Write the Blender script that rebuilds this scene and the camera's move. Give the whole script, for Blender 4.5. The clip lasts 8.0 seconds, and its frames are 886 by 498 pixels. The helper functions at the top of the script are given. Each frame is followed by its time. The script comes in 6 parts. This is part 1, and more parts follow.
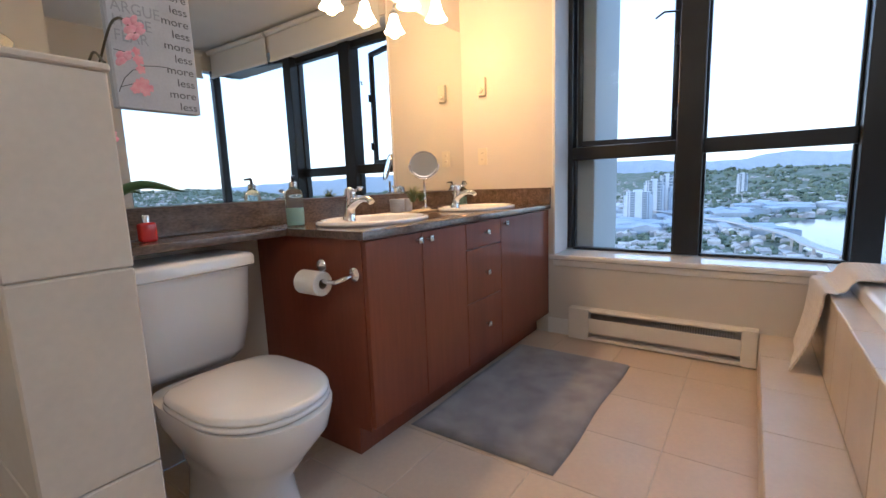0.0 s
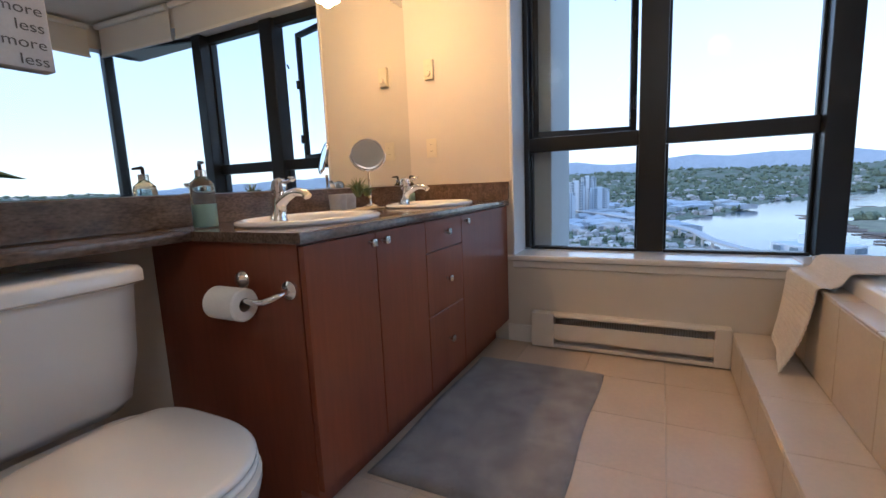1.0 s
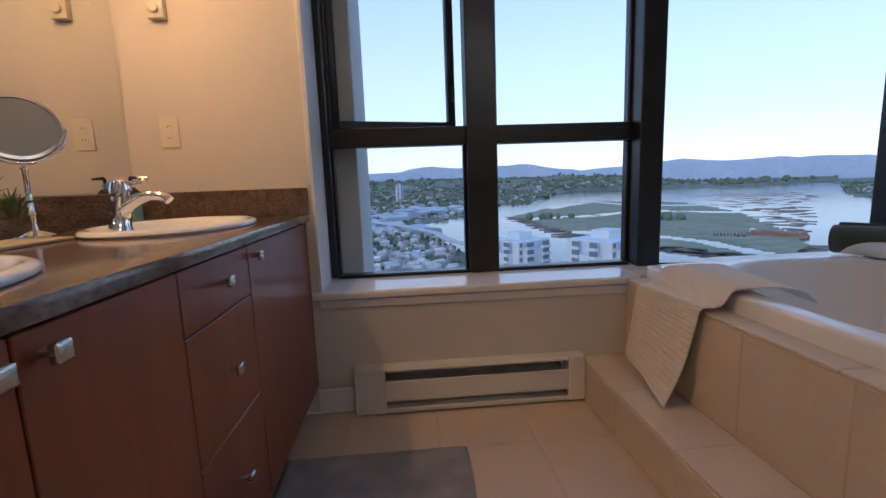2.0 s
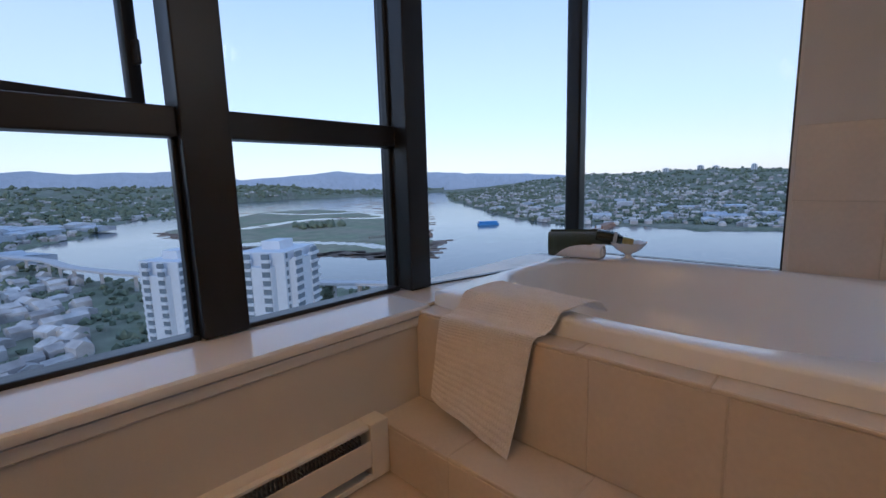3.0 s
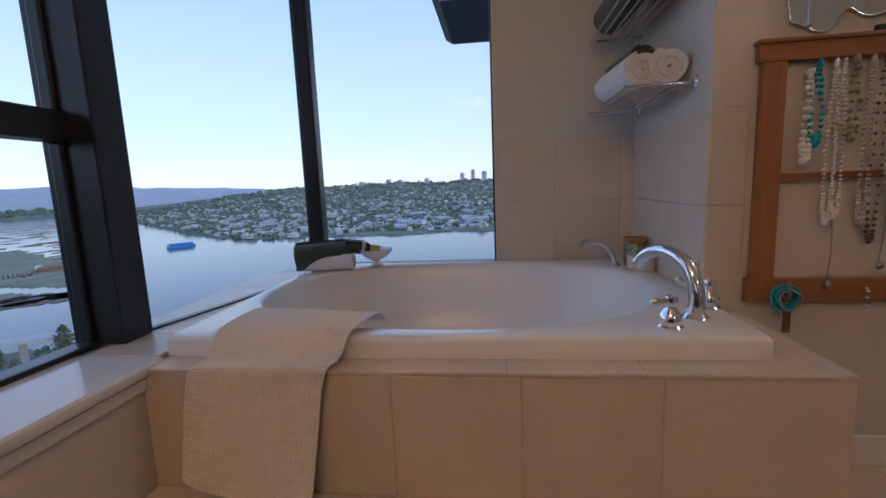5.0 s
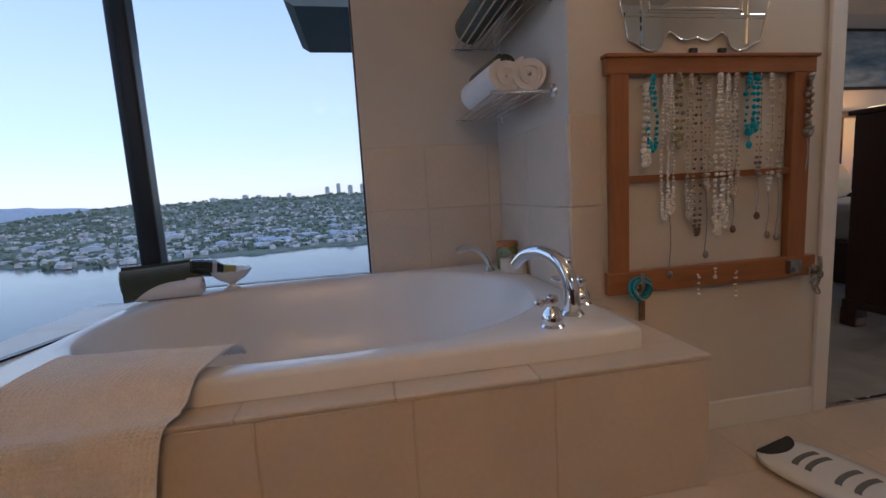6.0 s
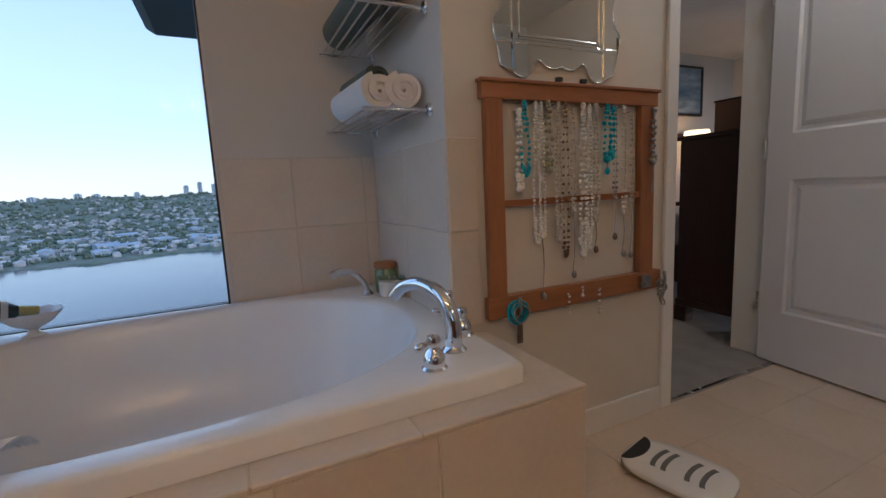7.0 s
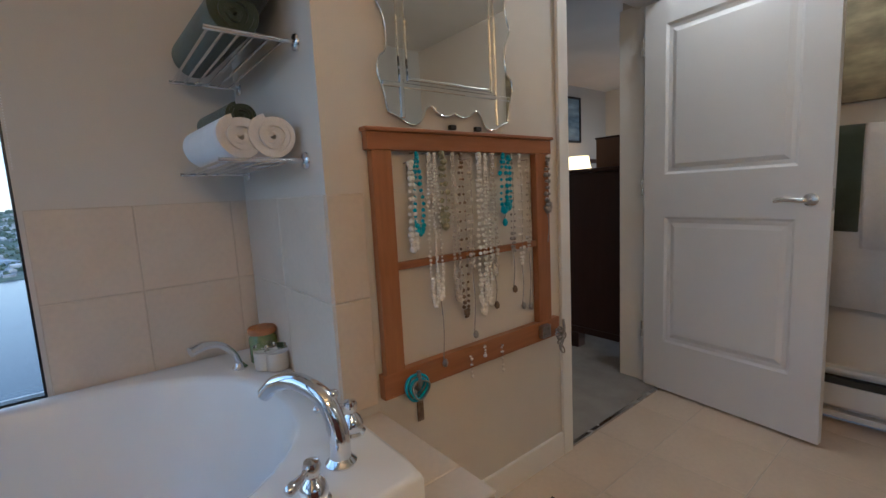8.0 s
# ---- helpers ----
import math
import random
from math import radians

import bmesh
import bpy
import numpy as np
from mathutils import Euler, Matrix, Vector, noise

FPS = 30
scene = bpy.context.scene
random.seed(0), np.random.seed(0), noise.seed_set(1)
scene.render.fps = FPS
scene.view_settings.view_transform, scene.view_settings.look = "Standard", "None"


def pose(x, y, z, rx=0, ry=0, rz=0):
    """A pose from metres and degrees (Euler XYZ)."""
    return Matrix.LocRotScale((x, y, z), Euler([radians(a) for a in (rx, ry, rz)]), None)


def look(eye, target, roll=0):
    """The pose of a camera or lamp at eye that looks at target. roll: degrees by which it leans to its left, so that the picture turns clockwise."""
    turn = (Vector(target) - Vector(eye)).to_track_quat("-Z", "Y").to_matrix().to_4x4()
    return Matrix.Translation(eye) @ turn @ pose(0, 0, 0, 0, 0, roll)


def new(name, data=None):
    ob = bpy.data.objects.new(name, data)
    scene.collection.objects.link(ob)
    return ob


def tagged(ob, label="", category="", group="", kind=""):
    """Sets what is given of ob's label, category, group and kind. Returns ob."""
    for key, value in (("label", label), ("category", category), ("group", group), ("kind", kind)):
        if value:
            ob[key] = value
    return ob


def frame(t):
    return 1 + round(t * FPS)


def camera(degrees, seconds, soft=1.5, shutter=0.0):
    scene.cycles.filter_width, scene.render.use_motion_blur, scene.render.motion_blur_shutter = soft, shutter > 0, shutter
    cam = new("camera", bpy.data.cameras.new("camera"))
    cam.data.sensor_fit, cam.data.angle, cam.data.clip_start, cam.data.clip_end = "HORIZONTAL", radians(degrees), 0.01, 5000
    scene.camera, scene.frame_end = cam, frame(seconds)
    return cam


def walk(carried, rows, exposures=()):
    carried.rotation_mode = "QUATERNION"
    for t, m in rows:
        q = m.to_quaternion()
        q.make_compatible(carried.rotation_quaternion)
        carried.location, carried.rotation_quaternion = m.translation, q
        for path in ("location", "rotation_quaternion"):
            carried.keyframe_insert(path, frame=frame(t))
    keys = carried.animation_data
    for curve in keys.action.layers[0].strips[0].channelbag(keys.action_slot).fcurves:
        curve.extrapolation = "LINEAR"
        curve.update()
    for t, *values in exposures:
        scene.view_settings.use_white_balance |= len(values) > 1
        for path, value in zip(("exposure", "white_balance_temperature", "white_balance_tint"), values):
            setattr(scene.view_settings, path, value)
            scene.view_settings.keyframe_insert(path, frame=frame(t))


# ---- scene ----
cam = camera(90.56, 8.0)
PATH = [
    (0, (1.604, -2.586, 0.997), (0.460, -0.971, 0.707), -2.09),
    (0.5, (1.413, -2.456, 0.959), (0.419, -0.745, 0.668), -2.01),
    (1, (1.341, -2.357, 0.954), (0.456, -0.587, 0.663), -2.43),
    (1.5, (1.176, -2.155, 0.933), (0.532, -0.282, 0.651), -2.28),
    (2, (0.943, -1.676, 0.953), (1.093, 0.297, 0.656), -2.10),
    (2.2, (0.921, -1.472, 0.962), (1.450, 0.433, 0.660), -1.98),
    (3.5, (0.783, -0.960, 0.977), (2.439, 0.122, 0.683), -1.68),
    (4, (0.811, -0.886, 0.967), (2.610, -0.062, 0.674), -1.85),
    (4.5, (0.823, -0.845, 0.967), (2.724, -0.297, 0.676), -2.06),
    (6, (0.992, -0.801, 0.935), (2.946, -1.142, 0.680), -3.35),
    (6.5, (0.983, -0.812, 0.946), (2.878, -1.405, 0.702), -3.55),
    (7, (1.104, -0.855, 1.006), (2.893, -1.706, 0.727), -2.76),
    (7.5, (1.149, -0.892, 1.079), (2.826, -1.946, 0.804), -3.17),
    (8, (1.252, -0.985, 1.146), (2.804, -2.221, 0.896), -2.97),
]
EXPOSURES = [(0, 1.25, 5080, 6), (0.5, 1.15, 5080, 6), (1, 0.85, 5050, 7), (1.5, 0.60, 5080, 9), (2, 0.30, 5120, 12), (3.5, 0.10, 5200, 12), (4.5, 0.14, 5220, 13), (6, 0.14, 5220, 12), (7, 0.32, 5060, 7), (8, 0.66, 4900, 2)]
walk(cam, [(t, look(eye, target, roll)) for t, eye, target, roll in PATH], EXPOSURES)

# ---- daylight and lamps ----
world = bpy.data.worlds.new("dusk_sky")
scene.world = world
world.use_nodes = True
wt = world.node_tree
wt.nodes.clear()
sky = wt.nodes.new("ShaderNodeTexSky")
sky.sky_type = "NISHITA"
sky.sun_disc = False
sky.sun_elevation = radians(13.0)
sky.sun_rotation = radians(222)
sky.altitude = 80
sky.air_density, sky.dust_density, sky.ozone_density = 1.0, 0.2, 2.0
bg = wt.nodes.new("ShaderNodeBackground")
bg.inputs["Strength"].default_value = 0.28
wo = wt.nodes.new("ShaderNodeOutputWorld")
haze = wt.nodes.new("ShaderNodeMix")
haze.data_type = "RGBA"
haze.inputs["Factor"].default_value = 0.78
upward = wt.nodes.new("ShaderNodeTexCoord")
height = wt.nodes.new("ShaderNodeSeparateXYZ")
band = wt.nodes.new("ShaderNodeValToRGB")
wt.links.new(upward.outputs["Generated"], height.inputs["Vector"])
wt.links.new(height.outputs["Z"], band.inputs["Fac"])
band.color_ramp.interpolation = "EASE"
for at, colour in ((0.0, (2.30, 2.12, 2.32, 1)), (0.06, (2.62, 2.36, 2.42, 1)), (0.17, (2.50, 2.52, 2.78, 1)), (0.50, (1.75, 2.15, 2.90, 1))):
    stop = band.color_ramp.elements[0] if at == 0.0 else band.color_ramp.elements.new(at)
    stop.color = colour
band.color_ramp.elements.remove(band.color_ramp.elements[-1])
wt.links.new(band.outputs["Color"], haze.inputs["B"])
wt.links.new(sky.outputs["Color"], haze.inputs["A"])
wt.links.new(haze.outputs["Result"], bg.inputs["Color"])
wt.links.new(bg.outputs["Background"], wo.inputs["Surface"])

sun = new("sun", bpy.data.lights.new("sun", "SUN"))
sun.data.energy, sun.data.angle, sun.data.color = 0.7, radians(1.5), (1.0, 0.78, 0.58)
sun.matrix_world = look((-60, -66, 9), (0, 0, 0))


def lamp(name, place, watts, colour, size):
    ob = new(name, bpy.data.lights.new(name, "POINT"))
    ob.location, ob.data.energy, ob.data.color, ob.data.shadow_soft_size = place, watts, colour, size
    return ob


WARM = (1.0, 0.47, 0.13)
for ly in (-0.95, -0.70, -0.45):
    lamp("vanity_bulb", (0.06, ly + 0.06, 1.93), 4.2, WARM, 0.03)
lamp("bedside_bulb", (4.55, -5.86, 1.40), 2.5, WARM, 0.06)
# added fill without a fixture, brightens the door end of the bathroom
lamp("room_fill", (1.9, -3.1, 2.40), 9.0, (1.0, 0.88, 0.74), 0.1)

# ---- materials ----
def material(name, base, rough=0.5, metal=0.0, second=None, scale=8.0, amount=0.5, fine=0.0, fine_scale=200.0,
             bump=0.0, bump_scale=60.0, piece=0.0, coat=0.0, rough_var=0.08, stretch=(1, 1, 1), emit=0.0, sheen=0.0, ior=1.45):
    m = bpy.data.materials.new(name)
    m.use_nodes = True
    t = m.node_tree
    b = t.nodes["Principled BSDF"]
    N = t.nodes.new
    co = N("ShaderNodeTexCoord")
    mp = N("ShaderNodeMapping")
    mp.inputs["Scale"].default_value = stretch
    t.links.new(co.outputs["Object"], mp.inputs["Vector"])
    big = N("ShaderNodeTexNoise")
    big.inputs["Scale"].default_value, big.inputs["Detail"].default_value = scale, 6
    t.links.new(mp.outputs["Vector"], big.inputs["Vector"])
    small = N("ShaderNodeTexNoise")
    small.inputs["Scale"].default_value, small.inputs["Detail"].default_value = fine_scale, 3
    t.links.new(mp.outputs["Vector"], small.inputs["Vector"])
    ramp = N("ShaderNodeMapRange")
    ramp.inputs["From Min"].default_value, ramp.inputs["From Max"].default_value = 0.3, 0.7
    ramp.inputs["To Max"].default_value = amount
    t.links.new(big.outputs["Fac"], ramp.inputs["Value"])
    mix = N("ShaderNodeMix")
    mix.data_type = "RGBA"
    mix.inputs["A"].default_value = (*base, 1)
    s = second or tuple(c * 0.86 for c in base)
    mix.inputs["B"].default_value = (*s, 1)
    t.links.new(ramp.outputs["Result"], mix.inputs["Factor"])
    hsv = N("ShaderNodeHueSaturation")
    t.links.new(mix.outputs["Result"], hsv.inputs["Color"])
    val = N("ShaderNodeMapRange")
    val.inputs["From Min"].default_value, val.inputs["From Max"].default_value = 0.25, 0.75
    val.inputs["To Min"].default_value, val.inputs["To Max"].default_value = 1 - fine, 1 + fine
    t.links.new(small.outputs["Fac"], val.inputs["Value"])
    last = val.outputs["Result"]
    if piece:
        info = N("ShaderNodeObjectInfo")
        pr = N("ShaderNodeMapRange")
        pr.inputs["To Min"].default_value, pr.inputs["To Max"].default_value = 1 - piece, 1 + piece
        t.links.new(info.outputs["Random"], pr.inputs["Value"])
        mul = N("ShaderNodeMath")
        mul.operation = "MULTIPLY"
        t.links.new(last, mul.inputs[0])
        t.links.new(pr.outputs["Result"], mul.inputs[1])
        last = mul.outputs["Value"]
    t.links.new(last, hsv.inputs["Value"])
    t.links.new(hsv.outputs["Color"], b.inputs["Base Color"])
    rr = N("ShaderNodeMapRange")
    rr.inputs["To Min"].default_value, rr.inputs["To Max"].default_value = max(0.0, rough - rough_var), min(1.0, rough + rough_var)
    t.links.new(big.outputs["Fac"], rr.inputs["Value"])
    t.links.new(rr.outputs["Result"], b.inputs["Roughness"])
    b.inputs["Metallic"].default_value = metal
    b.inputs["IOR"].default_value = ior
    b.inputs["Coat Weight"].default_value = coat
    b.inputs["Coat Roughness"].default_value = 0.08
    b.inputs["Sheen Weight"].default_value = sheen
    if bump:
        bn = N("ShaderNodeTexNoise")
        bn.inputs["Scale"].default_value, bn.inputs["Detail"].default_value = bump_scale, 4
        t.links.new(mp.outputs["Vector"], bn.inputs["Vector"])
        bu = N("ShaderNodeBump")
        bu.inputs["Strength"].default_value, bu.inputs["Distance"].default_value = bump, 0.004
        t.links.new(bn.outputs["Fac"], bu.inputs["Height"])
        t.links.new(bu.outputs["Normal"], b.inputs["Normal"])
    if emit:
        b.inputs["Emission Color"].default_value = (*base, 1)
        b.inputs["Emission Strength"].default_value = emit
    return m


def glass_material(name, tint, rough=0.0, ior=1.45):
    m = bpy.data.materials.new(name)
    m.use_nodes = True
    b = m.node_tree.nodes["Principled BSDF"]
    b.inputs["Base Color"].default_value = (*tint, 1)
    b.inputs["Roughness"].default_value = rough
    b.inputs["Transmission Weight"].default_value = 1.0
    b.inputs["IOR"].default_value = ior
    return m


WALL = material("wall_paint", (0.63, 0.59, 0.53), 0.62, second=(0.59, 0.55, 0.49), scale=2.0, fine=0.02, bump=0.08, bump_scale=220)
CEIL = material("ceiling_paint", (0.78, 0.76, 0.72), 0.8, scale=2.0, fine=0.02, bump=0.1, bump_scale=150)
TRIM = material("white_trim_paint", (0.76, 0.75, 0.73), 0.38, second=(0.7, 0.69, 0.66), scale=3.0, fine=0.015, bump=0.03, bump_scale=90)
DOORM = material("white_door_paint", (0.72, 0.72, 0.73), 0.42, second=(0.67, 0.67, 0.68), scale=2.5, fine=0.012, bump=0.05, bump_scale=140)
SILLM = material("sill_gloss_paint", (0.76, 0.75, 0.74), 0.13, second=(0.70, 0.69, 0.67), scale=3.0, fine=0.01)
TILE = material("beige_tile", (0.63, 0.55, 0.455), 0.34, second=(0.58, 0.50, 0.41), scale=5.0, amount=0.8, fine=0.035, fine_scale=60, bump=0.04, bump_scale=30, piece=0.035)
FTILE = material("floor_tile", (0.62, 0.51, 0.40), 0.34, second=(0.56, 0.455, 0.35), scale=3.0, amount=0.8, fine=0.04, fine_scale=50, bump=0.04, bump_scale=26, piece=0.012)
GROUT = material("grout", (0.57, 0.50, 0.415), 0.8, scale=20, fine=0.06, bump=0.1)
BLACKM = material("window_metal", (0.012, 0.013, 0.015), 0.32, second=(0.02, 0.021, 0.024), scale=6, fine=0.05, metal=0.0)
GLASS = glass_material("window_glass", (0.97, 0.985, 0.98), 0.0, 1.12)
WOODC = material("cherry_veneer", (0.215, 0.058, 0.026), 0.34, second=(0.165, 0.042, 0.019), scale=5.0, amount=0.9, fine=0.10, fine_scale=70, stretch=(1, 1, 0.08), bump=0.02, coat=0.15)
GRANITE = material("brown_granite", (0.085, 0.056, 0.042), 0.12, second=(0.20, 0.14, 0.10), scale=26, amount=0.75, fine=0.45, fine_scale=140, rough_var=0.04, stretch=(1, 0.4, 1))
PORC = material("porcelain", (0.80, 0.79, 0.77), 0.10, second=(0.77, 0.76, 0.74), scale=3, fine=0.006, rough_var=0.03, coat=0.3)
ACRYL = material("tub_acrylic", (0.80, 0.79, 0.77), 0.24, second=(0.75, 0.74, 0.72), scale=2, fine=0.006, rough_var=0.03, coat=0.04)
CHROME = material("chrome", (0.80, 0.80, 0.82), 0.07, metal=1.0, second=(0.74, 0.74, 0.76), scale=12, rough_var=0.03)
NICKEL = material("brushed_nickel", (0.62, 0.61, 0.59), 0.26, metal=1.0, scale=14, fine=0.03, fine_scale=300, stretch=(1, 1, 12))
MIRROR = material("mirror_silver", (0.78, 0.80, 0.79), 0.012, metal=1.0, second=(0.77, 0.79, 0.78), scale=1, rough_var=0.004)
RUGM = material("rug_pile", (0.33, 0.32, 0.325), 0.95, second=(0.20, 0.195, 0.205), scale=9.0, amount=1.0, fine=0.22, fine_scale=320, bump=0.9, bump_scale=420, sheen=0.3)
HEATM = material("heater_enamel", (0.72, 0.68, 0.62), 0.34, second=(0.68, 0.64, 0.57), scale=4, fine=0.015)
DARKM = material("dark_slot", (0.03, 0.028, 0.026), 0.6, scale=20, fine=0.2)
TOWELW = material("white_terry", (0.83, 0.81, 0.80), 0.95, second=(0.76, 0.74, 0.73), scale=30, amount=0.7, fine=0.10, fine_scale=420, bump=0.8, bump_scale=500, sheen=0.4)
TOWELC = material("cream_waffle", (0.80, 0.75, 0.69), 0.95, second=(0.72, 0.67, 0.61), scale=26, amount=0.7, fine=0.10, fine_scale=260, bump=0.5, bump_scale=320, sheen=0.4)
TOWELG = material("green_terry", (0.048, 0.066, 0.050), 0.95, second=(0.066, 0.088, 0.064), scale=24, amount=0.8, fine=0.15, fine_scale=380, bump=0.8, bump_scale=420, sheen=0.3)
PAPER = material("tissue_paper", (0.80, 0.79, 0.77), 0.9, scale=14, fine=0.03, fine_scale=200, bump=0.2, bump_scale=160)
PLASTIC = material("ivory_plastic", (0.70, 0.64, 0.50), 0.4, scale=8, fine=0.01)
CARPET = material("grey_carpet", (0.33, 0.31, 0.29), 0.97, second=(0.27, 0.25, 0.235), scale=9, amount=0.9, fine=0.25, fine_scale=300, bump=0.8, bump_scale=320)


# ---- mesh helpers ----
def part(name, bm, mat, parent=None, label="", smooth=None):
    me = bpy.data.meshes.new(name)
    bmesh.ops.recalc_face_normals(bm, faces=bm.faces)
    if smooth is not None:
        for f in bm.faces:
            f.smooth = True
        for e in bm.edges:
            if len(e.link_faces) == 2 and e.calc_face_angle(0) > radians(smooth):
                e.smooth = False
    bm.to_mesh(me)
    bm.free()
    me.materials.append(mat)
    ob = new(name, me)
    if parent is not None:
        ob.parent = parent
        ob.matrix_parent_inverse = parent.matrix_basis.inverted()
    if label:
        ob["label"] = label
    return ob


def thing(name, x, y, z, label, category, group="", kind=""):
    ob = new(name)
    ob.location = (x, y, z)
    ob.empty_display_size = 0.05
    return tagged(ob, label, category, group, kind)


def moved(ob, dx, dy, dz=0.0):
    """Sets a finished thing aside by that much."""
    ob.location = ob.location + Vector((dx, dy, dz))
    return ob


def structure(ob, label="", category=""):
    return tagged(ob, label, category, "", "structure")


def box(bm, x0, x1, y0, y1, z0, z1, bevel=0.0, seg=2, m=None):
    made = bmesh.ops.create_cube(bm, size=1.0)["verts"]
    bmesh.ops.transform(bm, matrix=Matrix.Translation(((x0 + x1) / 2, (y0 + y1) / 2, (z0 + z1) / 2)) @ Matrix.Diagonal((x1 - x0, y1 - y0, z1 - z0, 1)), verts=made)
    if bevel:
        es = list({e for v in made for e in v.link_edges})
        made = bmesh.ops.bevel(bm, geom=es, offset=bevel, segments=seg, affect="EDGES", profile=0.6)["verts"]
    if m is not None:
        bmesh.ops.transform(bm, matrix=m, verts=made)
    return made


def slab(*a, **k):
    bm = bmesh.new()
    box(bm, *a, **k)
    return bm


def lathe(bm, profile, m=Matrix(), seg=24, close=True):
    rings = []
    for r, z in profile:
        rings.append([bm.verts.new(m @ Vector((r * math.cos(2 * math.pi * i / seg), r * math.sin(2 * math.pi * i / seg), z))) for i in range(seg)])
    for a, b in zip(rings, rings[1:]):
        for i in range(seg):
            bm.faces.new((a[i], a[(i + 1) % seg], b[(i + 1) % seg], b[i]))
    if close:
        bm.faces.new(rings[0][::-1])
        bm.faces.new(rings[-1])


def turned(profile, m=Matrix(), seg=24, close=True):
    bm = bmesh.new()
    lathe(bm, profile, m, seg, close)
    return bm


def tube(bm, pts, radii, seg=12, flat=1.0, cap=True):
    pts = [Vector(p) for p in pts]
    if not isinstance(radii, (list, tuple)):
        radii = [radii] * len(pts)
    ref = Vector((0, 0, 1))
    rings = []
    for i, p in enumerate(pts):
        d = (pts[min(i + 1, len(pts) - 1)] - pts[max(i - 1, 0)]).normalized()
        if abs(d.dot(ref)) > 0.98:
            ref = Vector((1, 0, 0)) if abs(d.x) < 0.9 else Vector((0, 1, 0))
        u = d.cross(ref).normalized()
        v = u.cross(d).normalized()
        ref = v
        rings.append([bm.verts.new(p + radii[i] * (u * math.cos(2 * math.pi * k / seg) + v * flat * math.sin(2 * math.pi * k / seg))) for k in range(seg)])
    for a, b in zip(rings, rings[1:]):
        for k in range(seg):
            bm.faces.new((a[k], a[(k + 1) % seg], b[(k + 1) % seg], b[k]))
    if cap:
        bm.faces.new(rings[0][::-1])
        bm.faces.new(rings[-1])


def pipe(pts, radii, seg=12, flat=1.0):
    bm = bmesh.new()
    tube(bm, pts, radii, seg, flat)
    return bm


def curve_points(pts, n=8):
    """A smooth line through the points (Catmull-Rom)."""
    p = [Vector(q) for q in pts]
    p = [2 * p[0] - p[1]] + p + [2 * p[-1] - p[-2]]
    out = []
    for i in range(1, len(p) - 2):
        for k in range(n):
            t = k / n
            out.append(0.5 * ((2 * p[i]) + (p[i + 1] - p[i - 1]) * t + (2 * p[i - 1] - 5 * p[i] + 4 * p[i + 1] - p[i + 2]) * t * t + (3 * p[i] - p[i - 1] - 3 * p[i + 1] + p[i + 2]) * t ** 3))
    out.append(p[-2])
    return out


def prism(bm, outline, z0, z1, m=Matrix()):
    """A straight prism over an outline in the xy plane."""
    lo = [bm.verts.new(m @ Vector((x, y, z0))) for x, y in outline]
    hi = [bm.verts.new(m @ Vector((x, y, z1))) for x, y in outline]
    n = len(lo)
    bm.faces.new(lo[::-1])
    bm.faces.new(hi)
    for i in range(n):
        bm.faces.new((lo[i], lo[(i + 1) % n], hi[(i + 1) % n], hi[i]))


def superoval(cx, cy, a, b, e, n=64, turn=0.0):
    out = []
    for i in range(n):
        t = 2 * math.pi * i / n
        c, s = math.cos(t), math.sin(t)
        x, y = a * math.copysign(abs(c) ** (2 / e), c), b * math.copysign(abs(s) ** (2 / e), s)
        out.append((cx + x * math.cos(turn) - y * math.sin(turn), cy + x * math.sin(turn) + y * math.cos(turn)))
    return out


def loft(bm, loops, cap_first=False, cap_last=False):
    rings = [[bm.verts.new(p) for p in loop] for loop in loops]
    n = len(rings[0])
    for a, b in zip(rings, rings[1:]):
        for i in range(n):
            bm.faces.new((a[i], a[(i + 1) % n], b[(i + 1) % n], b[i]))
    if cap_first:
        bm.faces.new(rings[0][::-1])
    if cap_last:
        bm.faces.new(rings[-1])
    return rings


TO_Y = pose(0, 0, 0, 90, 0, 0)   # turns a prism's height from z to -y
TO_X = pose(0, 0, 0, 0, 90, 0)   # turns a prism's height from z to x


def ease(x):
    x = max(0.0, min(1.0, x))
    return x * x * (3 - 2 * x)

# ---- the shell of the rooms ----
XM, XB, XJ, YR, YS, HC = -0.105, 3.10, 2.35, -1.475, -3.62, 2.50
YN, ZSILL, ZH = 0.12, 0.527, 2.30     # face of the window wall, its sill and its head


def wall(name, boxes, mat=None, label=""):
    bm = bmesh.new()
    for b in boxes:
        box(bm, *b)
    return structure(part(name, bm, mat or WALL), label, "wall")


wall("wall_west", [(XM - 0.12, XM, YS - 0.12, 0.487, 0, HC)], label="cream painted wall behind the vanity mirror")
wall("wall_north", [(XM, 0.565, YN, 0.487, 0, HC), (0.565, 1.985, YN, 0.487, 0, ZSILL - 0.035), (1.985, XB, 0.28, 0.487, 0, ZSILL - 0.035),
                    (0.565, XB + 0.1, YN - 0.02, 0.487, ZH, HC)], label="cream painted window wall over a baseboard heater")
wall("wall_east", [(XB, XB + 0.12, YR - 0.12, -0.815, 0, HC), (XB, XB + 0.12, -0.815, 0.42, 0, ZSILL - 0.01), (XB, XB + 0.12, -0.815, 0.42, ZH, HC)],
     label="painted wall beside the corner window over the tub")
wall("wall_return", [(XJ + 0.15, XB, YR - 0.12, YR, 0, HC)], label="pale painted return wall carrying two towel shelves")
